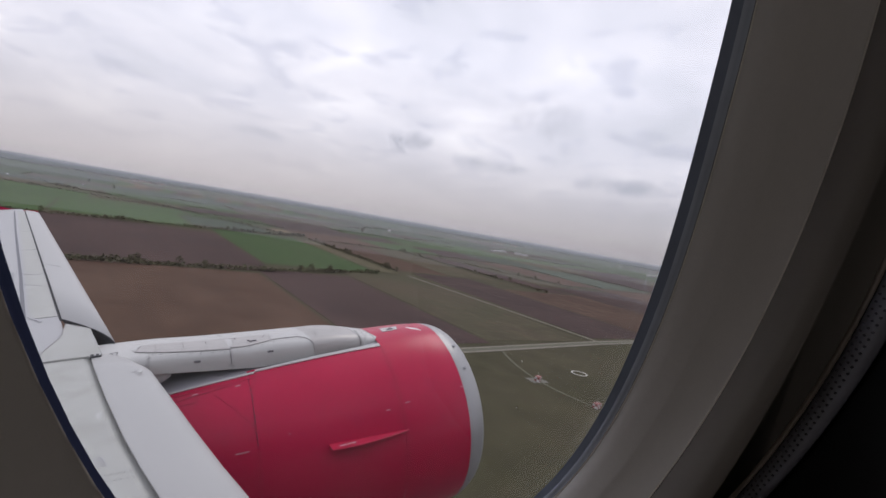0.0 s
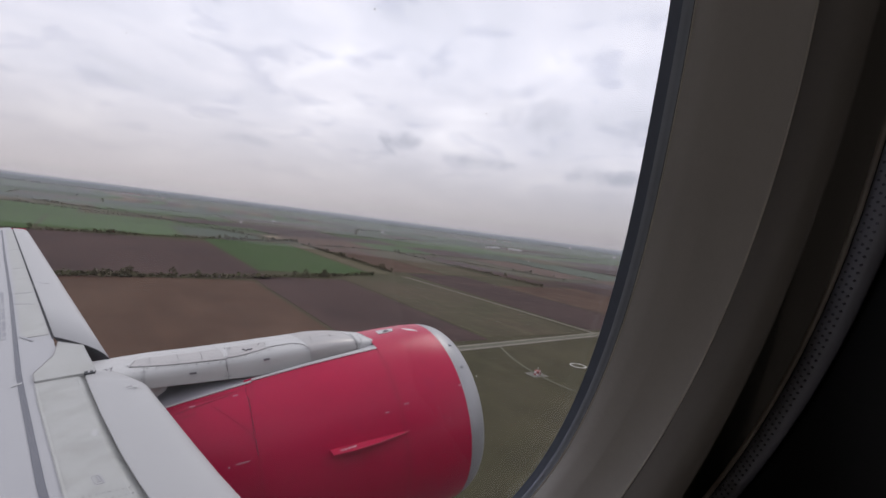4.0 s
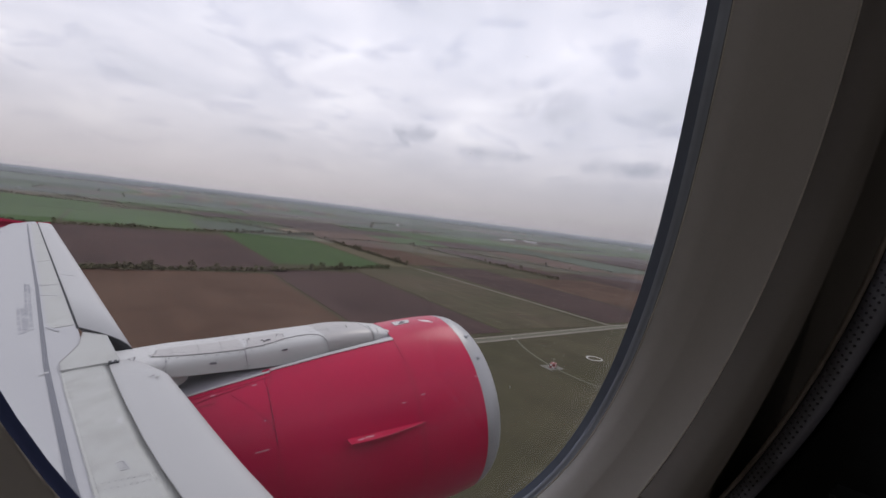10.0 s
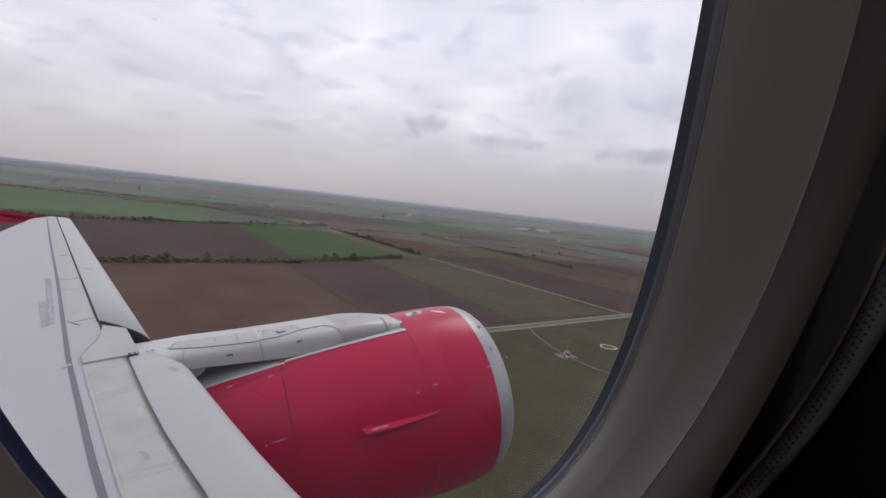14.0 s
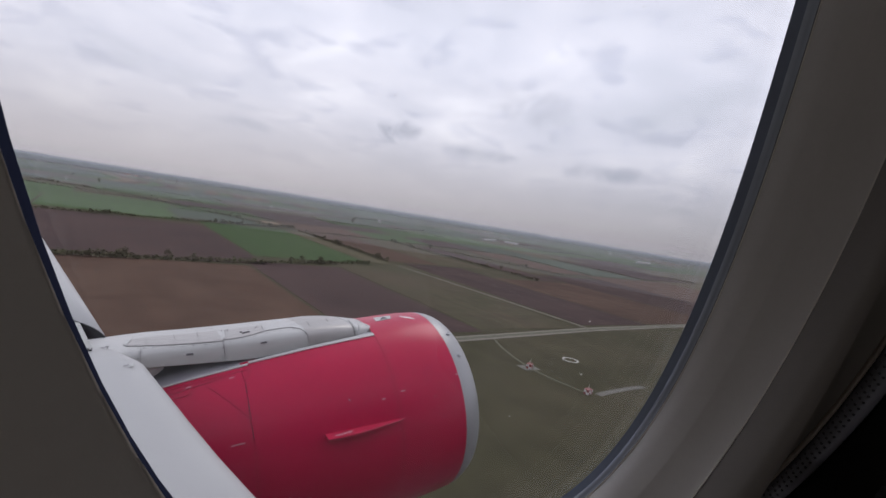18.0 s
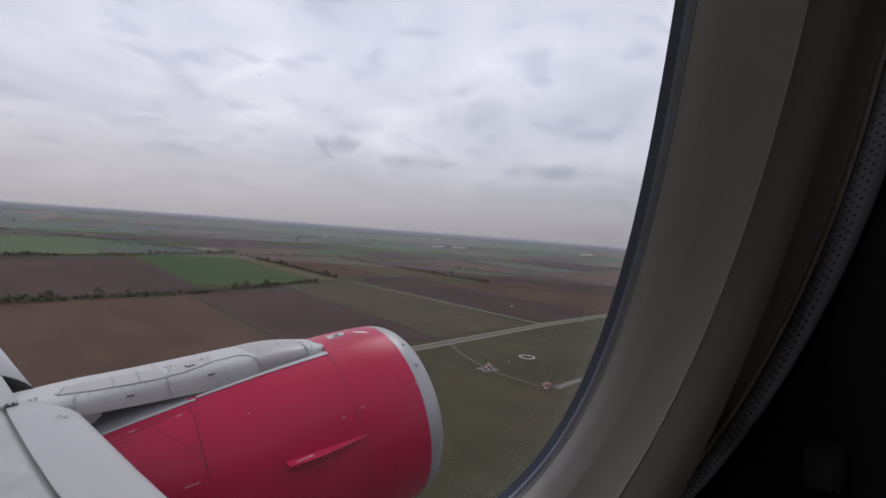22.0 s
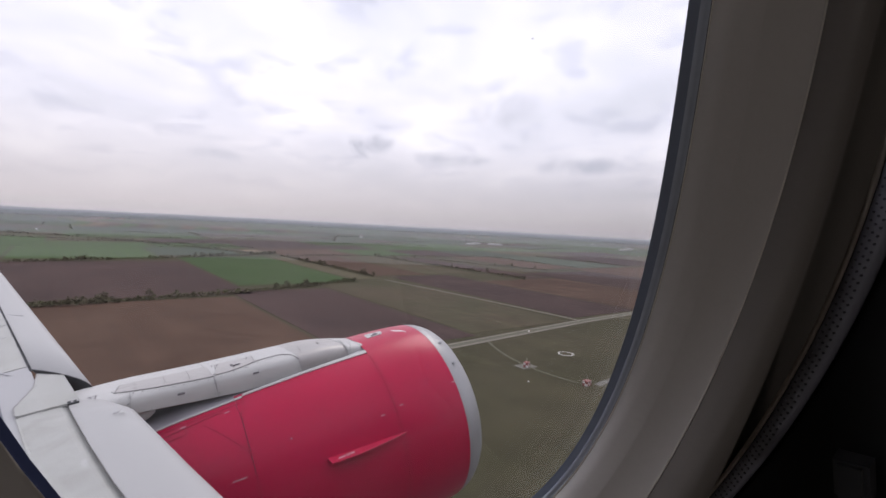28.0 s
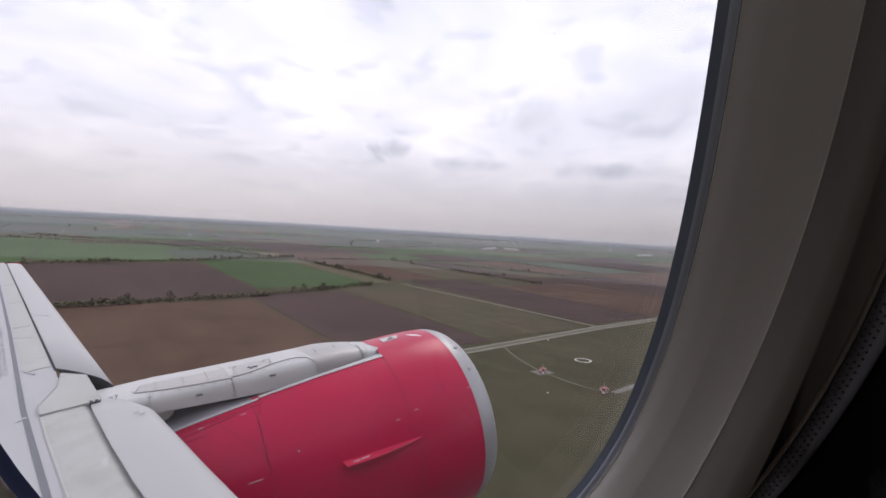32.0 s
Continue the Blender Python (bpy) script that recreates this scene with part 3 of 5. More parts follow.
CABIN_SECTION = [(-3.0, -0.94), (0.402, -0.94), (0.396, -0.92), (-0.08, 0.98), (-0.09, 1.0), (-3.0, 1.0)]


def bulkhead(x0, x1):
    return loft([[(x, y, z) for y, z in CABIN_SECTION] for x in (x0, x1)], cap=True)


for name, shape, label in (
        ("ceiling", box(-0.92, 1.16, -3.0, -0.08, 1.0, 1.06), "dim grey cabin ceiling panel"),
        ("floor", box(-0.92, 1.16, -3.0, 0.41, -1.0, -0.94), "dark cabin floor under the seats"),
        ("wall_front", bulkhead(1.115, 1.16), "dim cabin partition ahead of the seat row"),
        ("wall_rear", bulkhead(-0.92, -0.872), "dim cabin partition behind the seat row"),
        ("wall_far", joined(box(-0.92, 1.16, -3.06, -3.0, -0.94, -0.16), box(-0.92, 1.16, -3.06, -3.0, 0.22, 1.0), *[box(x, x + w, -3.06, -3.0, -0.16, 0.22) for x, w in ((-0.92, 0.27), (-0.37, 0.25), (0.16, 0.25), (0.69, 0.47))]), "dim far side of the cabin with its row of windows")):
    solo(name, shape, CABIN_DARK, label, name.split("_")[0], AIR, kind="structure")


def sweep(path, radius, n=10, squash=1.0):
    """A tube along a path in space, upright rings."""
    rings = []
    for k, p in enumerate(path):
        a, b = Vector(path[max(k - 1, 0)]), Vector(path[min(k + 1, len(path) - 1)])
        d = (b - a).normalized()
        u = d.cross(Vector((1, 0, 0))).normalized()
        v = Vector((1, 0, 0))
        rings.append([tuple(Vector(p) + radius * (math.cos(q) * u + squash * math.sin(q) * v)) for q in [2 * math.pi * j / n for j in range(n)]])
    return loft(rings, cap=True)


def seat_y(z):
    return 0.0891 - 0.23 * z + (0.72 * z * z if z < 0 else 0.0)


SEAT_X = 0.3832
LATCH = (0.113, -0.218)


def build_seat():
    s = thing("aircraft_seat", "black leather aircraft seat back with grey perforated edge beside window", "seat", AIR)
    # the edge of the back rest, from its head down to the arm rest
    edge = [(SEAT_X, seat_y(0.32 - 0.76 * k / 36), 0.32 - 0.76 * k / 36) for k in range(37)]
    band = ((0.006, 0.0), (0.0, -0.0006), (-0.0020, -0.0022), (-0.0030, -0.0045), (-0.0030, -0.0075), (-0.0020, -0.0105), (0.0020, -0.0120), (0.0060, -0.0133), (0.011, -0.0141), (0.014, -0.0143))
    part("edge_trim", loft([[(x + a, y + b, z) for a, b in band] for x, y, z in edge], cap=True), DOTTED, s, "grey perforated leather edge trim", True)
    back = []
    for x, y, z in edge:
        back.append([(x + 0.014, y - 0.0139, z), (x + 0.011, y - 0.018, z), (x + 0.007, y - 0.026, z), (x - 0.003, y - 0.08, z), (x - 0.003, y - 0.44, z), (x + 0.10, y - 0.44, z), (x + 0.10, y - 0.02, z)])
    part("backrest", loft(back, cap=True), SEAT_BLACK, s, "black leather back rest", True)
    part("piping", sweep([(x - 0.001, y + 0.0014, z) for x, y, z in edge], 0.0016, 10), PIPING, s, "smooth brown edge piping", True)
    part("seam", sweep([(x - 0.0004, y + 0.0001, z) for x, y, z in edge], 0.0006, 6), GASKET, s, "thin black seam")
    n = 8
    ring = [(0.0, 0.0008 * math.cos(6.283 * k / n), 0.0008 * math.sin(6.283 * k / n)) for k in range(n)]
    hole = mesh_of("perforation", ring + [(0.0008, y, z) for x, y, z in ring], [tuple(range(n))] + [(k, n + k, n + (k + 1) % n, (k + 1) % n) for k in range(n)], HOLE)
    for row, (dx, dy) in enumerate(((-0.0027, -0.0032), (-0.0032, -0.0060), (-0.0028, -0.0088))):
        for k in range(92):
            z = 0.10 - 0.0047 * k + 0.00235 * (row % 2)
            ob = new("perforation", hole)
            ob.parent = s
            ob.matrix_local = pose(SEAT_X + dx - 0.0002, seat_y(z) + dy, z, 0, 0, (16, 0, -14)[row])
    latch = part("tray_latch", joined(box(SEAT_X - 0.020, SEAT_X - 0.006, LATCH[0] - 0.009, LATCH[0] + 0.009, LATCH[1] - 0.012, LATCH[1] + 0.012), box(SEAT_X - 0.024, SEAT_X - 0.019, LATCH[0] - 0.006, LATCH[0] + 0.006, LATCH[1] - 0.011, LATCH[1] + 0.011)), LATCH_GREY, s, "small grey tray latch")
    return s


build_seat()


# ---- wing ----
EXT = AIR @ pose(0, 0, 0, 0, 0, 0.29)


def wz(y):
    return -1.7144 + 0.063 * y


def on_wing(points, lift=0.0):
    return [(x, y, wz(y) + lift) for x, y in points]


def slat_loft(pairs):
    """A curved slat between its rear and its front edge, nose rolled under."""
    prof = [(0.0, 0.010), (0.0, 0.018), (0.006, 0.0205), (0.02, 0.0215), (0.15, 0.024), (0.4, 0.022), (0.62, 0.012), (0.78, -0.004), (0.9, -0.03), (0.97, -0.06), (1.0, -0.10), (0.97, -0.15), (0.8, -0.19), (0.3, -0.12)]
    rings = []
    for (tx, ty), (lx, ly) in pairs:
        rings.append([(tx + (lx - tx) * c, ty + (ly - ty) * c, wz(ty + (ly - ty) * c) + dz) for c, dz in prof])
    return loft(rings, cap=True)


def strip_on_wing(path, width, lift):
    left, right = [], []
    for k, (x, y) in enumerate(path):
        a, b = Vector(path[max(k - 1, 0)]), Vector(path[min(k + 1, len(path) - 1)])
        d = (b - a).normalized()
        left.append((x - d.y * width / 2, y + d.x * width / 2))
        right.append((x + d.y * width / 2, y - d.x * width / 2))
    return plate(on_wing(left + right[::-1], lift), 0.004)


def rivets(points, radius, parent, normal=(0, 0, 1), n=8, mat=None):
    """Small round heads on one shared mesh, each a part of its own."""
    nz = Vector(normal).normalized()
    u = nz.orthogonal().normalized()
    v = nz.cross(u)
    ring = [tuple(radius * (math.cos(2 * math.pi * k / n) * u + math.sin(2 * math.pi * k / n) * v)) for k in range(n)]
    top = [tuple(Vector(q) * 0.8 + nz * 0.002) for q in ring]
    me = mesh_of("rivet", ring + top, [tuple(range(n, 2 * n))] + [(k, (k + 1) % n, n + (k + 1) % n, n + k) for k in range(n)], mat or RIVET)
    for p in points:
        ob = new("rivet", me)
        ob.parent = parent
        ob.matrix_local = Matrix.Translation(p)


SLAT_IN_REAR = [(-0.086, 5.34), (-0.065, 5.00), (-0.008, 4.30), (0.06, 3.62), (0.115, 3.20), (0.17, 2.85), (0.28, 1.90), (0.40, 0.90)]
SLAT_IN_FRONT = [(0.235, 5.13), (0.340, 4.86), (0.403, 4.26), (0.468, 3.62), (0.526, 3.10), (0.583, 2.68), (0.70, 1.90), (0.93, 0.90)]


def build_wing():
    w = thing("wing", "white and light grey airliner wing with extended slats and worn panels", "wing", EXT)
    front = [(x - 0.14, y) for x, y in SLAT_IN_REAR[::-1]] + [(-0.325, 6.73), (-0.352, 6.95), (-0.89, 13.2), (-1.36, 18.6), (-1.63, 21.7)]
    skin = [(0.55, -0.35)] + front + [(-1.75, 22.6), (-2.35, 23.0), (-2.75, 19.3), (-4.4, 9.0), (-6.3, -0.35)]
    part("wing_box", plate(on_wing(skin), 0.34), PAINT_GREY, w, "light grey upper wing skin")
    n = 9
    rear = [(-0.315 - 1.30 * k / (n - 1), 6.76 + 15.0 * k / (n - 1)) for k in range(n)]
    lead = [(0.13 - 1.33 * k / (n - 1), 5.84 + 15.2 * k / (n - 1)) for k in range(n)]
    part("outer_slat", slat_loft(list(zip(rear, lead))), PAINT_WHITE, w, "white outer leading edge slat", True)
    part("inner_slat", slat_loft(list(zip(SLAT_IN_REAR, SLAT_IN_FRONT))), PAINT_WHITE, w, "white inner leading edge slat", True)
    # near-black strip and end plate stand in for shade in the slat slot
    part("slat_gap", strip_on_wing([(x - 0.008, y) for x, y in rear], 0.030, 0.003), GAP, w, "near-black strip for the shaded slot behind the outer slat")
    part("slat_end", slat_loft([((-0.317, 6.735), (0.128, 5.815)), ((-0.315, 6.756), (0.13, 5.836))]), GAP, w, "near-black plate for the shaded open end of the outer slat")
    # fixed panels between the spar line and the slat
    for y0, y1 in ((7.0, 9.7), (9.73, 12.4), (12.43, 15.6), (15.63, 18.6), (18.63, 21.5)):
        def a(y):
            return -0.602 - 0.0812 * (y - 7.0)

        def b(y):
            return -0.362 - 0.0865 * (y - 7.0)
        part("leading_panel", plate(on_wing([(a(y0), y0), (b(y0), y0 - 0.03), (b(y1), y1 - 0.03), (a(y1), y1)], 0.006), 0.006), PANEL_WORN, w)
    part("pylon_fairing", plate(on_wing([(-0.272, 6.50), (-0.068, 6.18), (0.006, 5.28), (-0.08, 5.31), (-0.425, 5.39), (-0.44, 5.62), (-0.305, 6.06)], 0.022), 0.022), PANEL_WORN, w, "offwhite faired panel over the pylon")
    rings = []
    for xr, xf, y in ((-0.430, -0.086, 5.36), (-0.387, -0.057, 4.86), (-0.327, -0.008, 4.3), (-0.256, 0.06, 3.62), (-0.207, 0.122, 3.15), (-0.1, 0.233, 2.3), (0.06, 0.40, 0.9)):
        rings.append([(xr, y, wz(y) - 0.02), (xr, y, wz(y) + 0.009), (xr + 0.006, y, wz(y) + 0.011), (xr + 0.02, y, wz(y) + 0.008)] + [(xf + dx, y, wz(y) + dz) for dx, dz in ((-0.055, 0.006), (-0.035, 0.001), (-0.018, -0.007), (0.01, -0.022), (0.05, -0.045), (0.05, -0.065))])
    part("inner_panel", loft(rings, cap=True), PANEL_WORN, w, "worn greenish white leading edge panel")
    part("walk_stripe", strip_on_wing([(-1.90, 21.8), (-1.35, 15.2), (-0.87, 9.68), (-0.55, 5.71), (-0.46, 4.82), (-0.33, 3.56), (-0.16, 2.2), (0.0, 0.9)], 0.041, 0.004), STRIPE, w, "dark grey stripe along the wing")
    part("skin_joint", strip_on_wing([(-1.72, 21.8), (-0.60, 7.05)], 0.012, 0.003), MARK_FADED, w)
    # lettering block too faint to read
    lrnd = random.Random(12)
    for (xa, ya), (xb, yb) in (((-1.045, 10.15), (-0.787, 7.05)), ((-0.995, 10.05), (-0.737, 6.95)), ((-0.985, 8.42), (-0.842, 7.0)), ((-0.937, 8.36), (-0.796, 6.95))):
        y = ya
        while y > yb + 0.05:
            ln = lrnd.uniform(0.04, 0.075)
            p0, p1 = [xa + (xb - xa) * (ya - q) / (ya - yb) for q in (y, y - ln)]
            part("faded_lettering", strip_on_wing([(p0, y), (p1, y - ln)], 0.034, 0.003), LETTER_GREY, w, "faded grey illegible lettering")
            y -= ln + (0.035 if lrnd.random() < 0.82 else 0.11)
    part("stripe_notch", plate(on_wing([(-0.585, 5.43), (-0.515, 5.455), (-0.517, 5.495), (-0.587, 5.47)], 0.0065), 0.002), PAINT_WHITE, w, "white break in the dark stripe")
    for path in (((-0.847, 9.846), (-0.632, 9.598)), ((-0.778, 8.993), (-0.574, 8.767)), ((-0.618, 7.097), (-0.50, 6.814))):
        part("panel_joint", strip_on_wing(path, 0.022, 0.0085), MARK_FADED, w)
    part("panel_joint", strip_on_wing(((-0.60, 10.48), (-0.41, 10.06)), 0.018, 0.0265), MARK_FADED, w)
    part("skin_joint", strip_on_wing([(-2.44, 22.5), (-2.26, 14.8), (-2.12, 9.5)], 0.02, 0.003), MARK_FADED, w, "grey joint at the spoiler line")
    bracket = part("hinge_bracket", plate(on_wing([(-0.082, 5.315), (0.0, 5.292), (-0.005, 5.225), (-0.085, 5.248)], 0.034), 0.03), GAP, w, "small dark hinge bracket")
    for x in (-0.055, -0.018):
        part("hinge_bolt", plate(on_wing([(x, 5.292 - 0.27 * (x + 0.055)), (x + 0.013, 5.289 - 0.27 * (x + 0.055)), (x + 0.011, 5.255 - 0.27 * (x + 0.055)), (x - 0.002, 5.258 - 0.27 * (x + 0.055))], 0.038), 0.004), PAINT_WHITE, bracket, "pale bolt head")
    wr = random.Random(17)
    for x, y, sz, ht in ((-0.055, 4.06, 0.075, 0.0075), (-0.155, 5.02, 0.04, 0.0075), (-0.34, 4.55, 0.03, 0.0105), (-0.45, 7.9, 0.05, 0.0075), (-0.62, 10.2, 0.06, 0.0075)):
        ring = [(x + sz * 0.32 * wr.uniform(0.45, 1.1) * math.cos(0.4488 * k), y + sz * 1.2 * wr.uniform(0.55, 1.1) * math.sin(0.4488 * k)) for k in range(14)]
        part("worn_patch", plate(on_wing(ring, ht), 0.002), CHIPPED, w, "chipped pale paint patch")
    for path in (((-0.446, 5.62), (-0.43, 5.385)), ((-0.308, 6.066), (-0.446, 5.62)), ((-0.276, 6.51), (-0.308, 6.066)), ((-0.066, 6.185), (-0.274, 6.506))):
        part("panel_joint", strip_on_wing(path, 0.009, 0.024), JOINT_GREY, w)
    # an outlined placard and a stencilled figure
    frame_pts = [(-0.098, 3.47), (-0.058, 3.46), (-0.040, 3.35), (-0.080, 3.36)]
    placard = part("placard", joined(*[strip_on_wing([a, b], 0.006, 0.0085) for a, b in zip(frame_pts, frame_pts[1:] + frame_pts[:1])]), MARK_FADED, w, "small outlined grey placard")
    for k in range(3):
        part("placard_bar", strip_on_wing([(-0.080 + 0.004 * k, 3.445 - 0.028 * k), (-0.052 + 0.004 * k, 3.438 - 0.028 * k)], 0.012, 0.0085), MARK_FADED, placard)
    words("2", 0.055, MARK_DARK, w, pose(0.20, 4.70, wz(4.70) + 0.0245, 0, 0, -75), "small dark figure on the slat")
    part("worn_patch", plate(on_wing([(0.225, 4.70), (0.25, 4.715), (0.262, 4.68), (0.248, 4.65), (0.23, 4.66)], 0.0245), 0.003), CHIPPED, w, "chipped pale paint patch")
    rows = [[(-0.20 + 0.03 * k, 3.29 - 0.009 * k) for k in range(10)], [(-0.19 + 0.03 * k, 3.22 - 0.009 * k) for k in range(10)],
            [(-0.405 + 0.0125 * k, 5.3 - 0.12 * k) for k in range(9)], [(-0.306 + 0.0057 * k, 4.30 - 0.055 * k) for k in range(30)], [(-0.135 + 0.0125 * k, 5.2 - 0.11 * k) for k in range(22)],
            [(-0.40 + 0.055 * k, 5.43 - 0.016 * k) for k in range(7)], [(-0.425 + 0.035 * k, 5.66 + 0.11 * k) for k in range(5)], [(-0.012 - 0.008 * k, 5.38 + 0.10 * k) for k in range(8)]]
    for row in rows:
        rivets([(x, y, wz(y) + (0.022 if y > 5.37 else 0.0078)) for x, y in row], 0.0048, w)
    # dark chips in the paint behind the stripe
    for k, (x, y) in enumerate(((-0.881, 4.86), (-0.800, 4.62), (-0.745, 4.40), (-0.629, 4.00), (-0.533, 3.68), (-0.432, 3.40))):
        part("paint_chip", strip_on_wing([(x, y), (x + 0.012, y - 0.022 - 0.012 * (k % 3))], 0.007 + 0.003 * (k % 2), 0.0022), MARK_FADED, w)
    # red tip fence
    part("tip_fence", joined(plate([(-1.30, 22.0, -0.36), (-2.0, 22.7, -0.28), (-4.2, 23.2, 0.42), (-4.6, 23.25, 0.50), (-4.4, 23.2, -0.1), (-2.4, 23.0, -0.36)], 0.07)), RED, w, "crimson wing tip fence")
    return w


build_wing()

# ---- engine ----
ENG = AIR @ pose(0, 5.6, -2.6641, 0, 3.21, -4.49) @ pose(-0.012, 0, 0)
COWL = [(-0.9, 0.70), (-0.5, 0.79), (0.0, 0.885), (0.6, 0.985), (1.2, 1.062), (1.8, 1.100), (2.2, 1.112), (2.567, 1.1166), (2.9, 1.118), (3.15, 1.112), (3.363, 1.093)]


def cowl_r(x):
    for (x0, r0), (x1, r1) in zip(COWL, COWL[1:]):
        if x <= x1:
            return r0 + (r1 - r0) * (x - x0) / (x1 - x0)
    return COWL[-1][1]


def shell(profile, a0=-180.0, a1=180.0, n=72):
    """A surface turned round the engine's axis; angles from the top, minus towards the cabin."""
    rings = []
    full = a1 - a0 >= 360
    m = n if full else n + 1
    for x, r in profile:
        rings.append([(x, r * math.sin(radians(a0 + (a1 - a0) * k / n)), r * math.cos(radians(a0 + (a1 - a0) * k / n))) for k in range(m)])
    return loft(rings, closed=full)


def on_cowl(x, angle, lift=0.0):
    r = cowl_r(x) + lift
    return (x, r * math.sin(radians(angle)), r * math.cos(radians(angle)))


def cowl_patch(corners, lift=0.004, steps=6):
    """A thin patch that hugs the cowl, between two lines of (x, angle) corners."""
    (p0, p1), (q0, q1) = corners
    rings = []
    for k in range(steps + 1):
        t = k / steps
        a = (p0[0] + (p1[0] - p0[0]) * t, p0[1] + (p1[1] - p0[1]) * t)
        b = (q0[0] + (q1[0] - q0[0]) * t, q0[1] + (q1[1] - q0[1]) * t)
        rings.append([on_cowl(*a, lift), on_cowl(*b, lift), on_cowl(*b, -0.002), on_cowl(*a, -0.002)])
    return loft(rings, cap=True)


def cowl_line(x0, a0, x1, a1, width=0.008, steps=10, lift=0.002):
    dx, da = x1 - x0, radians(a1 - a0) * cowl_r((x0 + x1) / 2)
    ln = math.hypot(dx, da)
    ox, oa = -da / ln * width / 2, math.degrees(dx / ln * width / 2 / cowl_r((x0 + x1) / 2))
    return cowl_patch((((x0 + ox, a0 + oa), (x1 + ox, a1 + oa)), ((x0 - ox, a0 - oa), (x1 - ox, a1 - oa))), lift, steps)


def profile_between(x0, x1, n=8, inset=0.0):
    return [(x0 + (x1 - x0) * k / n, cowl_r(x0 + (x1 - x0) * k / n) - inset) for k in range(n + 1)]


def build_engine():
    e = thing("jet_engine", "crimson turbofan engine nacelle with bare metal inlet lip under wing", "engine", ENG)
    part("core", shell(profile_between(-0.9, 3.36, 16, 0.03)), CORE_DARK, e, "dark grey inner nacelle structure", True)
    lip = [(3.334, 1.0957), (3.365, 1.0918), (3.40, 1.086), (3.45, 1.070), (3.50, 1.048), (3.545, 1.020), (3.58, 0.988), (3.602, 0.955), (3.606, 0.925), (3.595, 0.895), (3.56, 0.872), (3.48, 0.856), (3.30, 0.85)]
    part("inlet_lip", shell(lip, n=96), LIP, e, "dull bare metal inlet lip", True)
    part("inlet_duct", shell([(3.30, 0.85), (2.95, 0.86), (2.7, 0.87), (2.7, 0.02)], n=48), GAP, e, "dark inlet duct", True)
    part("inlet_cowl", shell(profile_between(2.5415, 3.332, 9), n=96), RED, e, "crimson inlet cowl", True)
    part("fan_cowl", shell(profile_between(1.1165, 2.5385, 12), -336.5, -21.5, n=96), RED, e, "crimson fan cowl door", True)
    part("reverser_cowl", shell(profile_between(-0.9, 1.1135, 12), -335.0, -24.6, n=96), RED, e, "crimson thrust reverser cowl", True)
    # grey edging where the cowls meet the pylon
    part("apron", cowl_patch((((1.19, -23.9), (2.54, -21.4)), ((1.19, -22.4), (2.54, -18.8))), 0.010, 12), PYLON_PAINT, e, "pale grey edging strip")
    part("apron", cowl_patch((((-0.6, -24.9), (1.18, -24.9)), ((-0.6, -23.9), (1.18, -23.6))), 0.010, 10), PYLON_PAINT, e, "pale grey edging strip")
    # joints between the cowl panels
    for line, width in (([(2.54, -19.5), (2.54, -60), (2.54, -105)], 0.009), ([(1.187, -24.2), (1.16, -33.0), (1.13, -33.2), (1.10, -55.0), (1.115, -66.0), (1.115, -96.0)], 0.007),
                        ([(0.80, -32.5), (1.10, -54.8)], 0.006), ([(0.20, -28.2), (0.66, -27.6), (1.17, -27.9)], 0.008), ([(0.45, -34.2), (0.65, -34.7), (0.66, -31.8)], 0.010), ([(0.45, -31.4), (0.97, -29.0)], 0.012)):
        for (x0, a0), (x1, a1) in zip(line, line[1:]):
            part("cowl_joint", cowl_line(x0, a0, x1, a1, 0.55 * width, 16 if abs(a1 - a0) > 20 else 5), JOINT_RED, e)
    rivets([on_cowl(2.505, -30 - 2.6 * k, 0.0) for k in range(22)], 0.004, e, (0, -0.8, 0.6), 8, JOINT_RED)
    rivets([on_cowl(2.575, -30 - 2.6 * k, 0.0) for k in range(22)], 0.004, e, (0, -0.8, 0.6), 8, JOINT_RED)
    # strake
    rings = []
    for k in range(11):
        t = k / 10
        x = 1.74 + 0.84 * t
        h = 0.105 * min(1.0, 1.5 * (1 - t)) ** 0.8 + 0.004
        r = cowl_r(x)
        ring = []
        for off, hh in ((-0.012, -0.01), (-0.006 - 0.33 * h, h), (0.006 - 0.33 * h, h), (0.012, -0.01)):
            ang = radians(-71.5 - 1.6 * t)
            ring.append((x, (r + hh) * math.sin(ang) + off * math.cos(ang), (r + hh) * math.cos(ang) - off * math.sin(ang)))
        rings.append(ring)
    strake = part("strake", loft(rings, cap=True), RED_WORN, e, "crimson vortex strake with white warning lettering")
    words("NO STEP", 0.042, MARK_WHITE, strake, Matrix(((1, 0, 0, 1.90), (0, 1.0, 0.003, -1.128), (0, -0.003, 1.0, 0.362), (0, 0, 0, 1))), "white warning lettering")
    # service marks
    part("hoist_plate", cowl_patch((((2.70, -5.5), (2.90, -4.5)), ((2.72, 2.0), (2.94, 1.5))), 0.006), PYLON_PAINT, e, "pale triangular hoist point plate")
    part("hoist_mark", cowl_patch((((2.76, -4.0), (2.86, -3.5)), ((2.83, 0.2), (2.85, 0.2))), 0.009), MARK_DARK, e, "dark triangle")
    for k in range(4):
        part("badge_bar", cowl_line(3.045 + 0.028 * k, -2.0 - 1.2 * k, 3.085 + 0.028 * k, -6.5 - 1.2 * k, 0.016, 4, 0.004), MARK_WHITE, e, "white bar of a small badge")
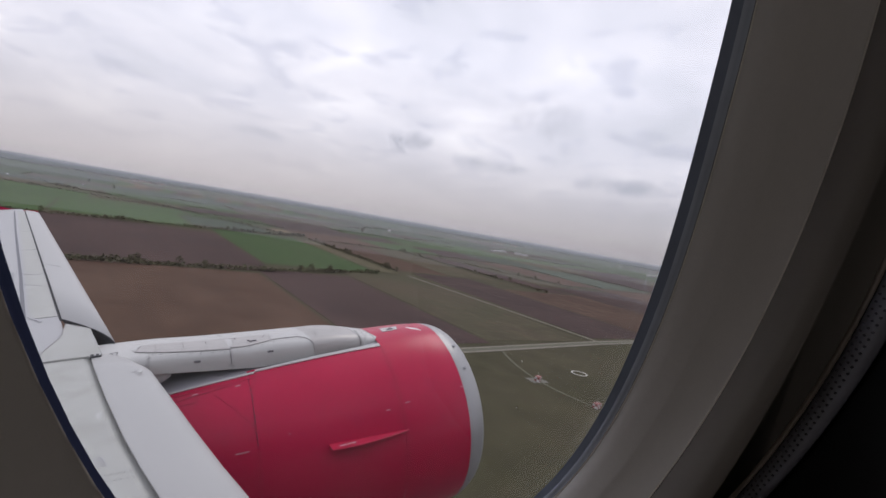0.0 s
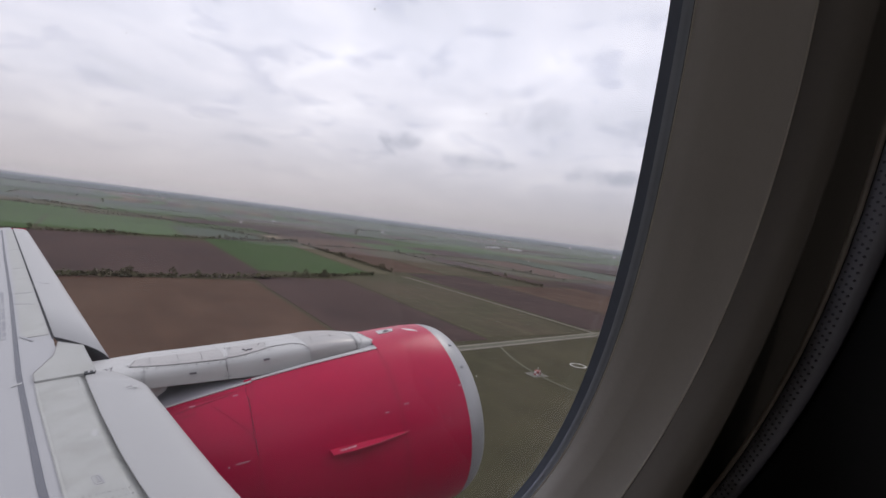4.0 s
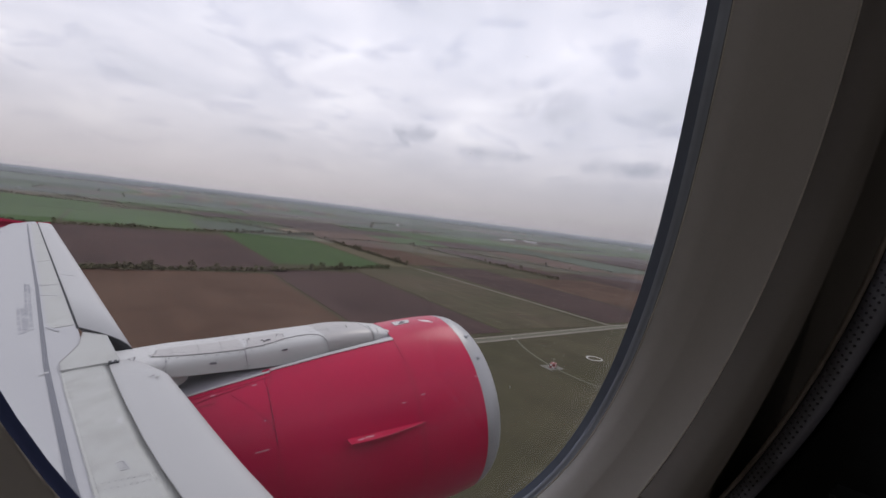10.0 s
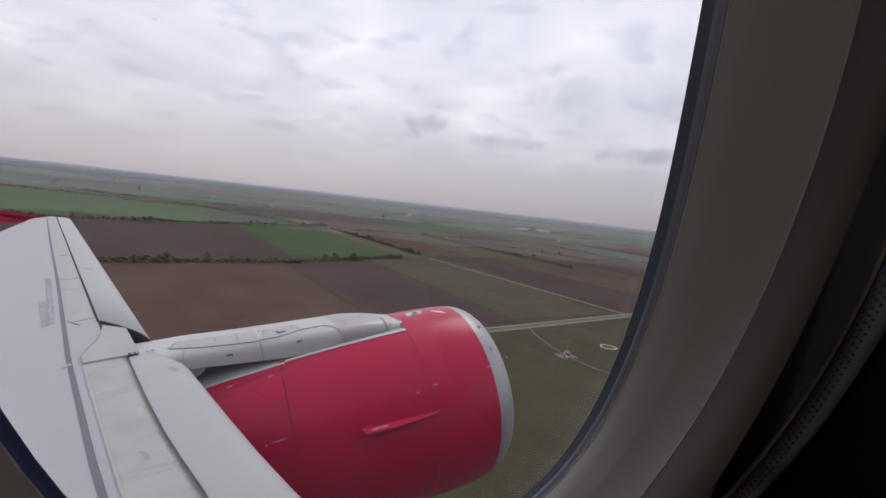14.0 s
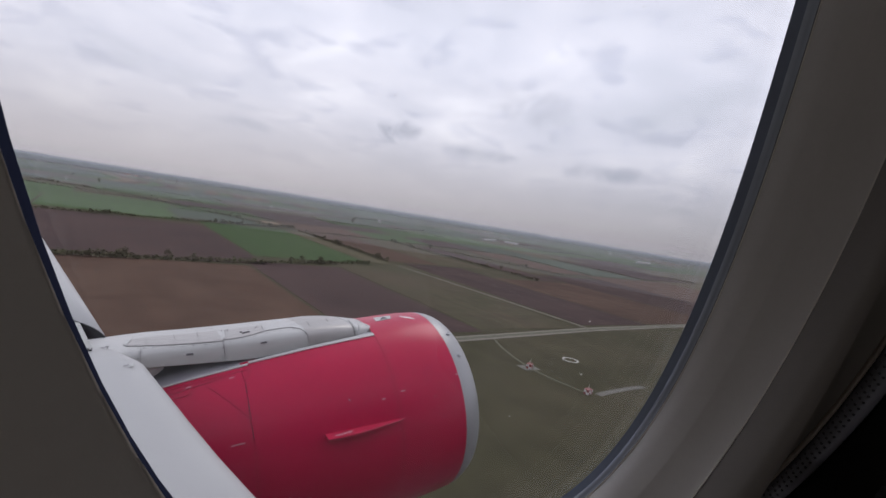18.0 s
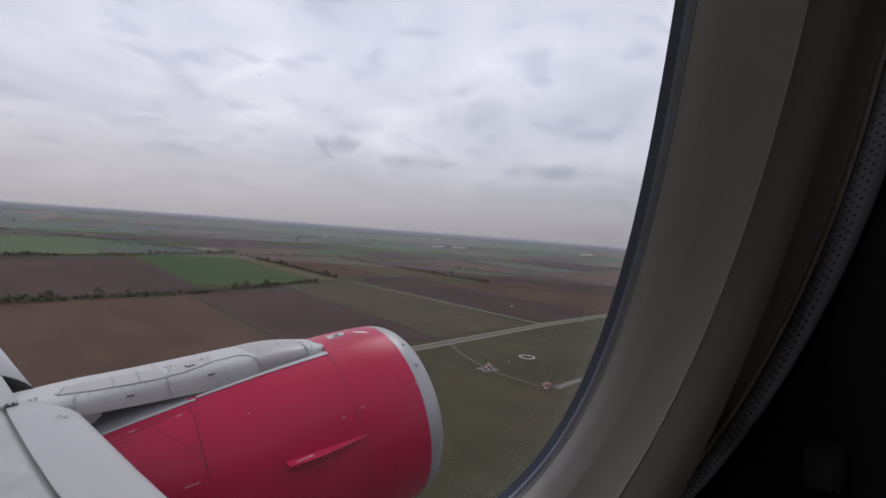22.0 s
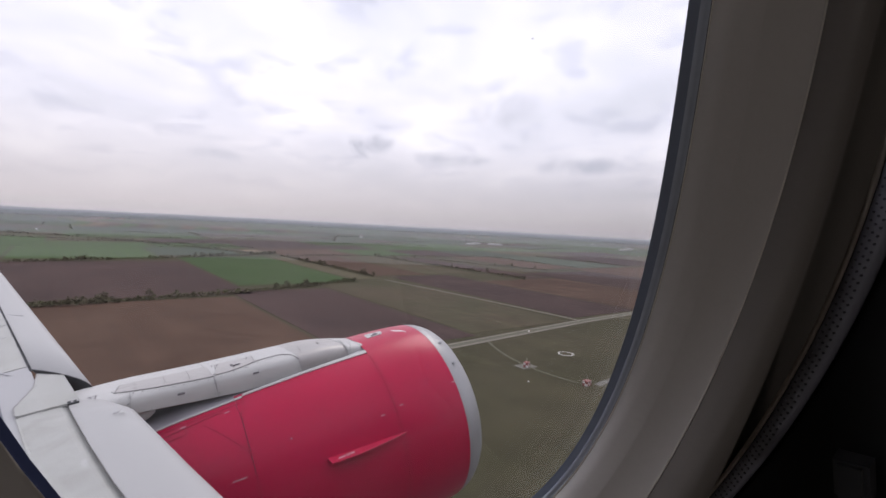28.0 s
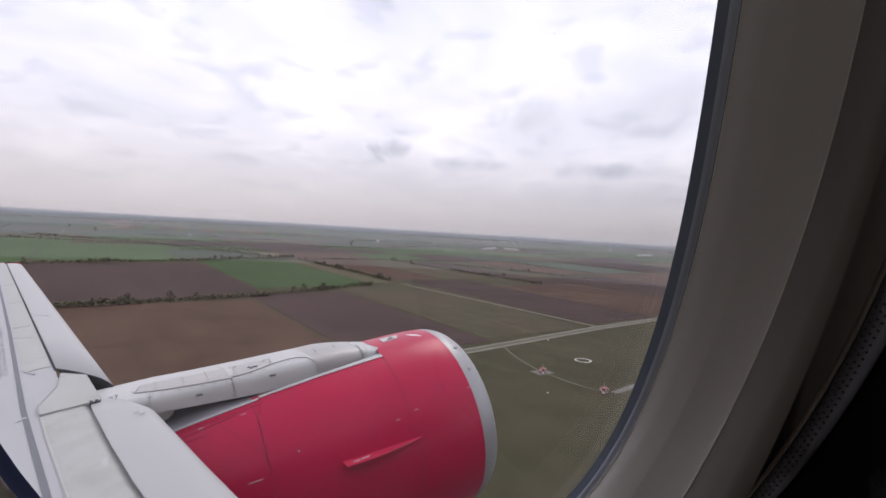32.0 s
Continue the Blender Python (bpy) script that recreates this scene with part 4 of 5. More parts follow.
    for x, a, ln in ((2.585, -59.2, 0.055), (2.36, -61, 0.05), (3.29, -56.7, 0.045), (0.92, -66, 0.12), (0.99, -30.5, 0.05), (0.62, -29.4, 0.05)):
        part("stencil_bar", cowl_line(x, a, x + ln, a, 0.012, 4, 0.003), MARK_PINK, e, "small pale stencil bar")
    # stone chips and insect marks
    chips = random.Random(41)
    for k in range(46):
        x, a, sz = chips.uniform(1.3, 3.28), -52 - 52 * chips.random() ** 0.8, chips.uniform(0.003, 0.008)
        part("paint_chip", cowl_line(x, a, x + sz * chips.uniform(1.0, 2.2), a + chips.uniform(-0.3, 0.3), sz, 1, 0.0015), MARK_PINK, e)
    for a in (-28, -45):
        part("latch", cowl_patch((((3.425, a), (3.455, a)), ((3.425, a - 1.4), (3.455, a - 1.4))), -0.0255), MARK_FADED, e, "small flush latch")
    return e


build_engine()


# ---- pylon ----
PY_TOP = [(-0.4, -1.385), (0.127, -1.408), (0.432, -1.422), (0.8, -1.462), (1.149, -1.492), (1.5, -1.520), (1.855, -1.553), (2.05, -1.563), (2.241, -1.593), (2.4, -1.634), (2.505, -1.666), (2.63, -1.702)]
PY_LOW = [(-0.4, -1.56), (0.127, -1.588), (0.335, -1.608), (0.538, -1.635), (0.8, -1.675), (1.025, -1.707), (1.3, -1.749), (1.569, -1.762), (1.837, -1.763), (2.1, -1.776), (2.346, -1.797), (2.63, -1.816)]


def along(table, x):
    for (x0, z0), (x1, z1) in zip(table, table[1:]):
        if x <= x1:
            return z0 + (z1 - z0) * (x - x0) / (x1 - x0)
    return table[-1][1]


def py_y(x):
    return 5.6 - 0.078 * x


def py_half(x):
    return 0.37 if x < 1.9 else 0.37 - 0.10 * ((x - 1.9) / 0.73) ** 1.5


def py_ring(x, grow=0.0):
    t, b, c, h = along(PY_TOP, x), along(PY_LOW, x), py_y(x), py_half(x) + grow
    pts = []
    for u, v in ((-1, 0.0), (-1, 0.03), (-1.0, 0.35), (-0.985, 0.62), (-0.93, 0.80), (-0.80, 0.91), (-0.55, 0.97), (0, 1.0), (0.55, 0.97), (0.80, 0.91), (0.93, 0.80), (0.985, 0.62), (1.0, 0.35), (1, 0.03), (1, 0.0)):
        pts.append((x, c + u * h, b + (t - b) * v + grow * v))
    return pts


def py_span(x0, x1, n=8, grow=0.0, cap=False):
    return loft([py_ring(x0 + (x1 - x0) * k / n, grow) for k in range(n + 1)], cap=cap)


def on_pylon(x, v, lift=0.004):
    """A point of the face that looks to the cabin, at the part v of its height."""
    ring = py_ring(x)[1:]
    j = min(int(v * 5.999), 5)
    t = v * 5.999 - j
    a, b = Vector(ring[j]), Vector(ring[j + 1])
    p = a + (b - a) * t
    return (p.x, p.y - lift, p.z + lift * v)


def py_line(points, width=0.008):
    out = []
    for (x0, v0), (x1, v1) in zip(points, points[1:]):
        steps = 6
        for k in range(steps):
            a = Vector(on_pylon(x0 + (x1 - x0) * k / steps, v0 + (v1 - v0) * k / steps, 0.002))
            b = Vector(on_pylon(x0 + (x1 - x0) * (k + 1) / steps, v0 + (v1 - v0) * (k + 1) / steps, 0.002))
            d = (b - a).normalized()
            s = d.cross(Vector((0, -0.8, 0.6))).normalized() * width / 2
            o = Vector((0, -0.004, 0.006))
            v = [a - s, b - s, b + s, a + s]
            v = [tuple(q) for q in v] + [tuple(q + o) for q in v]
            out.append((v, [(4, 5, 6, 7), (3, 2, 1, 0), (0, 1, 5, 4), (1, 2, 6, 5), (2, 3, 7, 6), (3, 0, 4, 7)]))
    return joined(*out)


def py_patch(low, high, lift=0.0035, rows=6):
    """A thin skin panel on the face that looks to the cabin, between two lines of (x, v)."""
    n = 8

    def at(line, t):
        k = min(int(t * (len(line) - 1)), len(line) - 2)
        r = t * (len(line) - 1) - k
        return [line[k][q] + (line[k + 1][q] - line[k][q]) * r for q in (0, 1)]
    rings = []
    for i in range(n + 1):
        (xa, va), (xb, vb) = at(low, i / n), at(high, i / n)
        outer = [on_pylon(xa + (xb - xa) * j / rows, va + (vb - va) * j / rows, lift) for j in range(rows + 1)]
        inner = [on_pylon(xa + (xb - xa) * j / rows, va + (vb - va) * j / rows, -0.002) for j in range(rows, -1, -1)]
        rings.append(outer + inner)
    return loft(rings, cap=True)


def build_pylon():
    p = thing("engine_pylon", "grey white engine pylon with riveted panels between wing and nacelle", "pylon", EXT)
    part("rear_fairing", py_span(-0.4, 0.3295, 6), PYLON_PAINT, p, "", True)
    part("side_panel", py_span(0.3305, 1.026, 6), PYLON_PAINT, p, "", True)
    part("side_panel", py_span(1.030, 1.846, 8), PYLON_PAINT, p, "", True)
    part("front_fairing", py_span(1.848, 2.385, 6), PYLON_METAL, p, "bare metal front fairing", True)
    part("nose_cap", py_span(2.389, 2.63, 5, 0.0, True), PYLON_PAINT, p, "pale riveted pylon nose", True)
    part("pylon_core", py_span(-0.38, 2.62, 14, -0.006, True), MARK_DARK, p, "", True)
    # bare metal skins along the top, one after the other
    for (xa, va, ya), (xb, vb, yb) in zip(((0.250, 0.83, 0.315), (0.405, 0.70, 0.432), (0.634, 0.635, 0.664), (0.829, 0.60, 0.868), (1.032, 0.57, 1.05))[:-1], ((0.399, 0.70, 0.428), (0.628, 0.635, 0.658), (0.823, 0.60, 0.862), (1.024, 0.57, 1.045))):
        part("upper_panel", py_patch([(xa, va), (xb, vb)], [(ya, 0.99), (yb, 0.99)]), PYLON_METAL, p, "bare metal upper skin panel")
    part("upper_panel", py_patch([(1.04, 0.60), (1.18, 0.64), (1.32, 0.70), (1.43, 0.76)], [(1.12, 0.99), (1.24, 0.99), (1.36, 0.99), (1.48, 0.99)]), PYLON_METAL, p, "bare metal upper skin panel")
    for line, width in (([(0.243, 0.83), (0.355, 0.733), (0.473, 0.667), (0.624, 0.633), (0.82, 0.60), (1.035, 0.567)], 0.010), ([(0.355, 0.70), (0.331, 0.06)], 0.008),
                        ([(0.248, 0.833), (0.311, 0.985)], 0.008), ([(0.402, 0.70), (0.430, 0.985)], 0.008), ([(0.631, 0.635), (0.661, 0.985)], 0.008), ([(0.826, 0.60), (0.865, 0.985)], 0.008),
                        ([(1.119, 0.985), (1.04, 0.567), (1.026, 0.02)], 0.008), ([(1.485, 0.985), (1.432, 0.733)], 0.008), ([(2.19, 0.985), (2.165, 0.88)], 0.005), ([(1.96, 0.96), (1.90, 0.70)], 0.004),
                        ([(1.04, 0.60), (1.182, 0.633), (1.319, 0.70), (1.466, 0.80), (1.608, 0.835), (1.725, 0.833), (1.798, 0.733), (1.845, 0.44), (1.847, 0.02)], 0.0055),
                        ([(2.449, 0.985), (2.385, 0.60), (2.387, 0.02)], 0.010), ([(1.85, 0.03), (2.10, 0.05), (2.36, 0.05)], 0.012)):
        part("panel_joint", py_line(line, 0.42 * width), JOINT_GREY, p)
    heads = [(0.238, 0.867), (0.326, 0.80), (0.38, 0.633), (0.448, 0.60), (0.58, 0.553), (0.678, 0.543), (0.771, 0.52), (0.879, 0.50), (0.977, 0.467), (1.016, 0.333), (1.094, 0.50), (1.216, 0.58), (1.34, 0.64), (1.461, 0.70), (1.613, 0.78),
             (1.74, 0.733), (1.823, 0.467), (1.089, 0.967), (1.133, 0.933), (1.143, 0.967), (1.045, 0.667), (1.427, 0.967), (1.407, 0.933), (1.045, 0.067), (1.006, 0.067), (0.316, 0.267), (0.345, 0.50)]
    rivets([on_pylon(x, v, 0.005) for x, v in heads], 0.0065, p, (0, -0.9, 0.4))
    rivets([on_pylon(0.27 + 0.085 * k, 0.52) for k in range(9)], 0.004, p, (0, -1, 0.1))
    rivets([on_pylon(1.84, 0.06 + 0.12 * k) for k in range(4)] + [on_pylon(1.08 + 0.10 * k, 0.10) for k in range(8)], 0.004, p, (0, -1, 0.1))
    rivets([on_pylon(2.415 + 0.012 * k, 0.12 + 0.11 * k) for k in range(8)] + [on_pylon(2.585, 0.1 + 0.12 * k) for k in range(8)] + [on_pylon(2.42 + 0.035 * k, 0.09) for k in range(5)], 0.006, p, (0, -1, 0.1))
    rivets([on_pylon(1.76 + 0.038 * k, 0.90 + 0.004 * (k % 3)) for k in range(14)], 0.004, p, (0, -0.7, 0.7))
    for x, v, ln in ((1.225, 0.85, 0.025), (1.265, 0.83, 0.05), (0.70, 0.233, 0.06), (1.37, 0.333, 0.06), (1.24, 0.80, 0.02)):
        part("stencil_bar", py_line([(x, v), (x + ln, v)], 0.016), MARK_DARK, p, "small dark stencil bar")
    words("27", 0.075, MARK_DARK, p, Matrix(((1, 0, 0, 0.09), (0, 1.5, -0.2, 5.38), (0, 0.25, 0.97, -1.404), (0, 0, 0, 1))), "dark panel number")
    part("drain_fairing", loft([[(0.30 + 0.052 * k, 5.235 + 0.02 * (k / 4) ** 2, -1.615 - 0.115 * math.sqrt(max(0.0, 1 - (k / 4.6) ** 2))), (0.30 + 0.052 * k, 5.42, -1.635 - 0.115 * math.sqrt(max(0.0, 1 - (k / 4.6) ** 2))), (0.30 + 0.052 * k, 5.42, -1.55), (0.30 + 0.052 * k, 5.235, -1.55)] for k in range(5)], cap=True), PYLON_PAINT, p, "small rounded pale fairing", True)
    return p


build_pylon()


# ---- landscape ----
SKEW = 0.03          # field edges lean forward as they run away from the runway


def parcel(x0, x1, y0, y1, z):
    """A field: four corners in the leaning grid, x given at the near edge."""
    return plate([(x0, y0, z), (x1, y0, z), (x1 + SKEW * (y1 - y0), y1, z), (x0 + SKEW * (y1 - y0), y1, z)], 0.3)


def disc_sheet(radius, n=96):
    rings = [[(r * math.cos(2 * math.pi * k / n), r * math.sin(2 * math.pi * k / n), 0) for k in range(n)] for r in (1, 60, 300, 900, 2000, 3400, radius)]
    v, f = loft(rings)
    return v, [tuple(reversed(q)) for q in f] + [tuple(range(n))]


solo("ground", disc_sheet(4960), GRASS, "flat dull olive grassland of the airfield and farmland", "ground", kind="structure")
solo("runway", box(-1600, 1500, -30, 30, -0.2, 0.06), ASPHALT, "dark grey asphalt runway in the grass", "runway", kind="structure")
for y in (-22.5, 22.5):
    solo("runway_line", box(-1590, 1490, y - 0.45, y + 0.45, 0.0, 0.07), ROADPAINT, "white painted runway edge line", "marking", kind="structure")

# far crops: colours lightened and greyed to stand in for haze
FAR_GREEN = field_material("haze_paled_green_crop", (0.060, 0.082, 0.050), (0.070, 0.090, 0.058), 0.05, patch=0.004)
FAR_TEAL = field_material("haze_paled_blue_green_crop", (0.062, 0.078, 0.064), (0.072, 0.086, 0.072), 0.05, patch=0.004)
FAR_BROWN = field_material("haze_paled_brown_soil", (0.076, 0.066, 0.058), (0.090, 0.076, 0.068), 0.05, patch=0.004)
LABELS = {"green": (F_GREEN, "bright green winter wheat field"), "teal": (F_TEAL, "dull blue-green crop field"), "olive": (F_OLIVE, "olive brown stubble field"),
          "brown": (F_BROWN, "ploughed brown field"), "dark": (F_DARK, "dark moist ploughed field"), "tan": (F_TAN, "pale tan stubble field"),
          "far_green": (FAR_GREEN, "far green crop field with haze in its colour"), "far_teal": (FAR_TEAL, "far blue-green crop field with haze in its colour"), "far_brown": (FAR_BROWN, "far brown field with haze in its colour")}


def field(kind, x0, x1, y0, y1, z=0.12):
    mat, label = LABELS[kind]
    return solo("field", parcel(x0, x1, y0, y1, z), mat, label, "field", group="farm fields", kind="structure")


for row in (
        ("olive", -1500, -600, 250, 462), ("dark", -596, -250, 256, 476), ("brown", -246, -20, 262, 494), ("brown", -16, 150, 272, 522),
        ("dark", 154, 264, 280, 552), ("olive", 268, 388, 288, 604), ("dark", 408, 520, 297, 642), ("brown", 524, 700, 300, 560), ("dark", 704, 905, 303, 640), ("brown", 909, 1250, 306, 690), ("olive", 1254, 1900, 310, 720),
        ("green", -1400, -820, 478, 850), ("dark", -816, -420, 488, 864), ("brown", -416, -110, 500, 880), ("dark", -106, 180, 536, 912), ("green", 186, 344, 600, 990),
        ("olive", 349, 388, 622, 1000), ("brown", 402, 500, 656, 1010), ("olive", 504, 606, 656, 1010), ("dark", 640, 700, 566, 960), ("olive", 706, 790, 660, 930), ("brown", 822, 960, 700, 1000), ("teal", 966, 1180, 706, 1010), ("dark", 1190, 1500, 726, 1020), ("olive", 1506, 2300, 736, 1030),
        ("green", -1300, -700, 862, 1232), ("teal", -696, -300, 880, 1232), ("green", -296, -40, 900, 1232), ("green", -34, 170, 964, 1232), ("teal", 176, 330, 1030, 1232), ("tan", 362, 400, 1120, 1190), ("brown", 408, 590, 1022, 1232),
        ("green", 600, 760, 1030, 1232), ("dark", 766, 930, 1014, 1232), ("teal", 936, 1150, 1020, 1232), ("olive", 1156, 1420, 1030, 1232), ("dark", 1426, 1800, 1040, 1232), ("green", 1806, 2400, 1044, 1232)):
    field(*row)

# the farther fields: rows of strips, greener and narrower in places
rng = random.Random(11)
edges = []
y0 = 1240.0
for depth, width in ((170, 300), (200, 340), (220, 300), (250, 380), (290, 340), (330, 430), (380, 400), (430, 520), (520, 560), (640, 640)):
    y1 = y0 + depth
    x = -2400.0 if y0 < 2500 else -3000.0
    while x < min(4300, math.sqrt(4850 ** 2 - y1 ** 2)) - 200:
        w = width * rng.uniform(0.45, 1.5)
        if x * x + y1 * y1 < 4800 ** 2 and (x + w + SKEW * depth) ** 2 + y1 * y1 < 4850 ** 2:
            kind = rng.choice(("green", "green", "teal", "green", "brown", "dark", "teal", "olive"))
            # beyond this row the field colours carry haze
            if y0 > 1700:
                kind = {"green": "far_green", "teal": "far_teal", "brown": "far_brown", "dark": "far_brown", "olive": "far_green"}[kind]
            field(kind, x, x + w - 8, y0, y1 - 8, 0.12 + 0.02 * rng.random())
            edges.append((x, y0, x + w, y1))
        x += w
    y0 = y1
for x, y, w, h in ((1200, 2330, 420, 50), (2050, 2700, 330, 60), (560, 2680, 260, 70)):
    field("tan", x, x + w, y, y + h, 0.5)


def ribbon(points, width, z):
    left, right = [], []
    for k, (x, y) in enumerate(points):
        a, b = Vector(points[max(k - 1, 0)]), Vector(points[min(k + 1, len(points) - 1)])
        d = (b - a).normalized()
        left.append((x - d.y * width / 2, y + d.x * width / 2, z))
        right.append((x + d.y * width / 2, y - d.x * width / 2, z))
    n = len(points)
    low = [(x, y, z - 0.4) for x, y, z in left + right]
    v = left + right + low
    f = [(n + k, n + k + 1, k + 1, k) for k in range(n - 1)]
    f += [(k, k + 1, 2 * n + k + 1, 2 * n + k) for k in range(n - 1)] + [(n + k + 1, n + k, 3 * n + k, 3 * n + k + 1) for k in range(n - 1)]
    return v, f


def curve_points(p0, p1, bend, n=14):
    (x0, y0_), (x1, y1_) = p0, p1
    return [(x0 + (x1 - x0) * k / n + bend[0] * math.sin(math.pi * k / n), y0_ + (y1_ - y0_) * k / n + bend[1] * math.sin(math.pi * k / n)) for k in range(n + 1)]


def track(name, points, width, mat, label, z=0.2):
    return solo(name, ribbon(points, width, z), mat, label, "track", kind="structure")


LANE = [(-900, 196), (-450, 214), (-150, 234), (60, 250), (232, 264), (398, 282), (574, 292), (900, 297), (1500, 304)]
track("farm_track", [(x, y - 4) for x, y in LANE], 3.0, TRACK, "pale wheel line of the wide farm track", 0.17)
track("farm_track", [(x, y + 4) for x, y in LANE], 2.8, TRACK, "pale wheel line of the wide farm track", 0.17)
track("farm_track", LANE, 6.0, TRACK_GRASSY, "grassy strip between the wheel lines", 0.14)
track("farm_track", curve_points((402, 287), (391, 610), (2, 0)), 3.2, TRACK, "pale gravel track between the fields", 0.24)
track("foot_path", curve_points((262, 266), (236, 205), (-3, 0)), 1.6, TRACK_GRASSY, "worn grass path to the marker huts", 0.1)
track("foot_path", curve_points((236, 205), (237, 163), (-2, 0)), 1.6, TRACK_GRASSY, "worn grass path between the marker huts", 0.1)
track("service_strip", curve_points((242, 158), (291, 160), (0, 1)), 4.2, CONCRETE, "pale concrete strip in the grass", 0.1)
track("country_road", curve_points((-2600, 1760), (3600, 2050), (0, 90), 24), 9.0, CONCRETE, "pale country road across the fields", 0.6)
track("winding_lane", curve_points((930, 3000), (880, 4000), (110, 0), 18), 12.0, TRACK, "pale winding lane in the distance", 0.7)


# narrow curved strips of many crops in the distance
strip_kinds = ("green", "tan", "brown", "green", "dark", "olive", "teal", "brown", "green", "dark", "olive", "brown", "green", "teal", "dark", "olive")
for k, kind in enumerate(strip_kinds):
    mat, label = LABELS[kind]
    path = [(60 + 62 * k + 0.12 * (y - 2380) + 70 * math.sin((y - 2380) / 260.0), y) for y in [2380 + 85 * q for q in range(15)]]
    solo("field", ribbon(path, 58, 0.42), mat, "narrow curved strip: " + label, "field", group="farm fields", kind="structure")


# hedges and trees
def tuft(rnd, x, y, z, size, count, flat=0.8):
    """Leafy clump of small uneven triangles."""
    v, f = [], []
    for _ in range(count):
        a, b, r = rnd.uniform(0, 6.283), rnd.uniform(-1, 1), size * rnd.uniform(0.35, 1.0)
        c = math.sqrt(1 - b * b)
        px, py, pz = x + r * c * math.cos(a), y + r * c * math.sin(a), z + r * b * flat
        s = size * rnd.uniform(0.35, 0.7)
        k = len(v)
        for _ in range(3):
            v.append((px + s * rnd.uniform(-1, 1), py + s * rnd.uniform(-1, 1), max(pz + s * rnd.uniform(-1, 1), 0.05)))
        f.append((k, k + 1, k + 2))
    return v, f


def hedge(points, height, width, mat, label, seed, step=2.6, leaves=12, gap=0.02):
    rnd = random.Random(seed)
    pieces = []
    for (xa, ya), (xb, yb) in zip(points, points[1:]):
        ln = math.hypot(xb - xa, yb - ya)
        n = max(int(ln / step), 1)
        swell = rnd.uniform(0, 6)
        for k in range(n):
            if rnd.random() < gap:
                continue
            t = (k + rnd.random()) / n
            h = height * rnd.uniform(0.55, 1.1) * (0.8 + 0.35 * math.sin(swell + 0.09 * k) * math.sin(0.031 * k + seed))
            off = rnd.uniform(-0.5, 0.5) * width
            px = xa + (xb - xa) * t - (yb - ya) / ln * off
            py = ya + (yb - ya) * t + (xb - xa) / ln * off
            pieces.append(tuft(rnd, px, py, h * 0.5, h * 0.55, leaves))
    return solo("hedge", joined(*pieces), mat, label, "hedge", group="field hedges", kind="stuff")


EDGE = [(-700, 468), (-400, 486), (-110, 500), (0, 510), (173, 541), (262, 574), (340, 606)]
UPPER = [(-700, 868), (-400, 884), (-28, 898), (201, 970), (300, 1012), (404, 1066)]
hedge(EDGE, 6.5, 7, HEDGE, "bare brown-green hedgerow with trees between ploughed fields", 1, 1.7, 16)
hedge([(x, y + 8) for x, y in EDGE], 4.5, 12, HEDGE_GREEN, "rough scrub and low trees beside a hedgerow", 11, 1.6, 14)
hedge(UPPER, 7, 9, HEDGE, "dense dark hedgerow behind a green field", 3, 2.0, 14)
hedge([(392, 640), (395, 800), (395, 1008)], 6, 6, HEDGE, "dark hedgerow along a farm track", 2, 2.0, 14)
hedge([(632, 560), (630, 650), (614, 1010)], 5.5, 6, HEDGE, "straight dark hedgerow between strips", 5, 2.1, 12)
hedge([(812, 660), (750, 800), (683, 946)], 5.5, 6, HEDGE, "straight dark hedgerow between strips", 6, 2.1, 12)
hedge([(962, 700), (970, 1010)], 5.0, 6, HEDGE, "straight dark hedgerow between strips", 7, 2.3, 12)
hedge([(1184, 710), (1192, 1020)], 5.5, 6, HEDGE, "straight dark hedgerow between strips", 19, 2.3, 12)
hedge([(1502, 730), (1512, 1030)], 6, 7, HEDGE, "dark hedgerow between strips", 10, 2.6, 10)
hedge([(408, 1016), (600, 1020), (760, 1004), (930, 1008)], 5, 7, HEDGE, "dark winding hedgerow between crops", 4, 2.3, 12)
hedge([(362, 1064), (300, 1190), (162, 1493), (40, 1630), (-72, 1730)], 7, 9, HEDGE, "winding dark hedgerow between green crops", 22, 2.4, 12)
hedge([(86, 1652), (210, 1640), (333, 1618)], 6, 8, HEDGE, "dark hedgerow between green crops", 23, 2.6, 12)
hedge([(-420, 296), (-380, 470)], 4.0, 5, HEDGE, "thin hedge between two ploughed fields", 13, 2.0, 12)
hedge([(-700, 246), (-250, 254), (-16, 266), (150, 276)], 2.6, 8, HEDGE_GREEN, "low olive scrub along a farm track", 12, 1.3, 14)
hedge([(-420, 1780), (-100, 1560), (200, 1420), (420, 1240)], 7, 9, HEDGE, "winding dark hedgerow", 8, 2.8, 12)
hedge([(830, 1640), (1010, 1980), (1280, 2210)], 7, 8, HEDGE, "dark hedgerow along a ditch", 9, 3.0, 10)
hedge([(960, 1560), (1210, 1730), (1290, 1720)], 6, 7, HEDGE, "dark winding hedgerow between crops", 14, 2.6, 12)
hedge([(640, 1500), (900, 1490), (1080, 1420)], 6, 7, HEDGE, "dark winding hedgerow between crops", 15, 2.6, 12)
hedge([(200, 1960), (520, 1830), (700, 1850)], 6, 7, HEDGE, "dark winding hedgerow between crops", 16, 2.8, 12)
hedge([(1500, 1330), (1760, 1420), (1900, 1400)], 6, 7, HEDGE, "dark winding hedgerow between crops", 17, 2.8, 12)
seed = 20
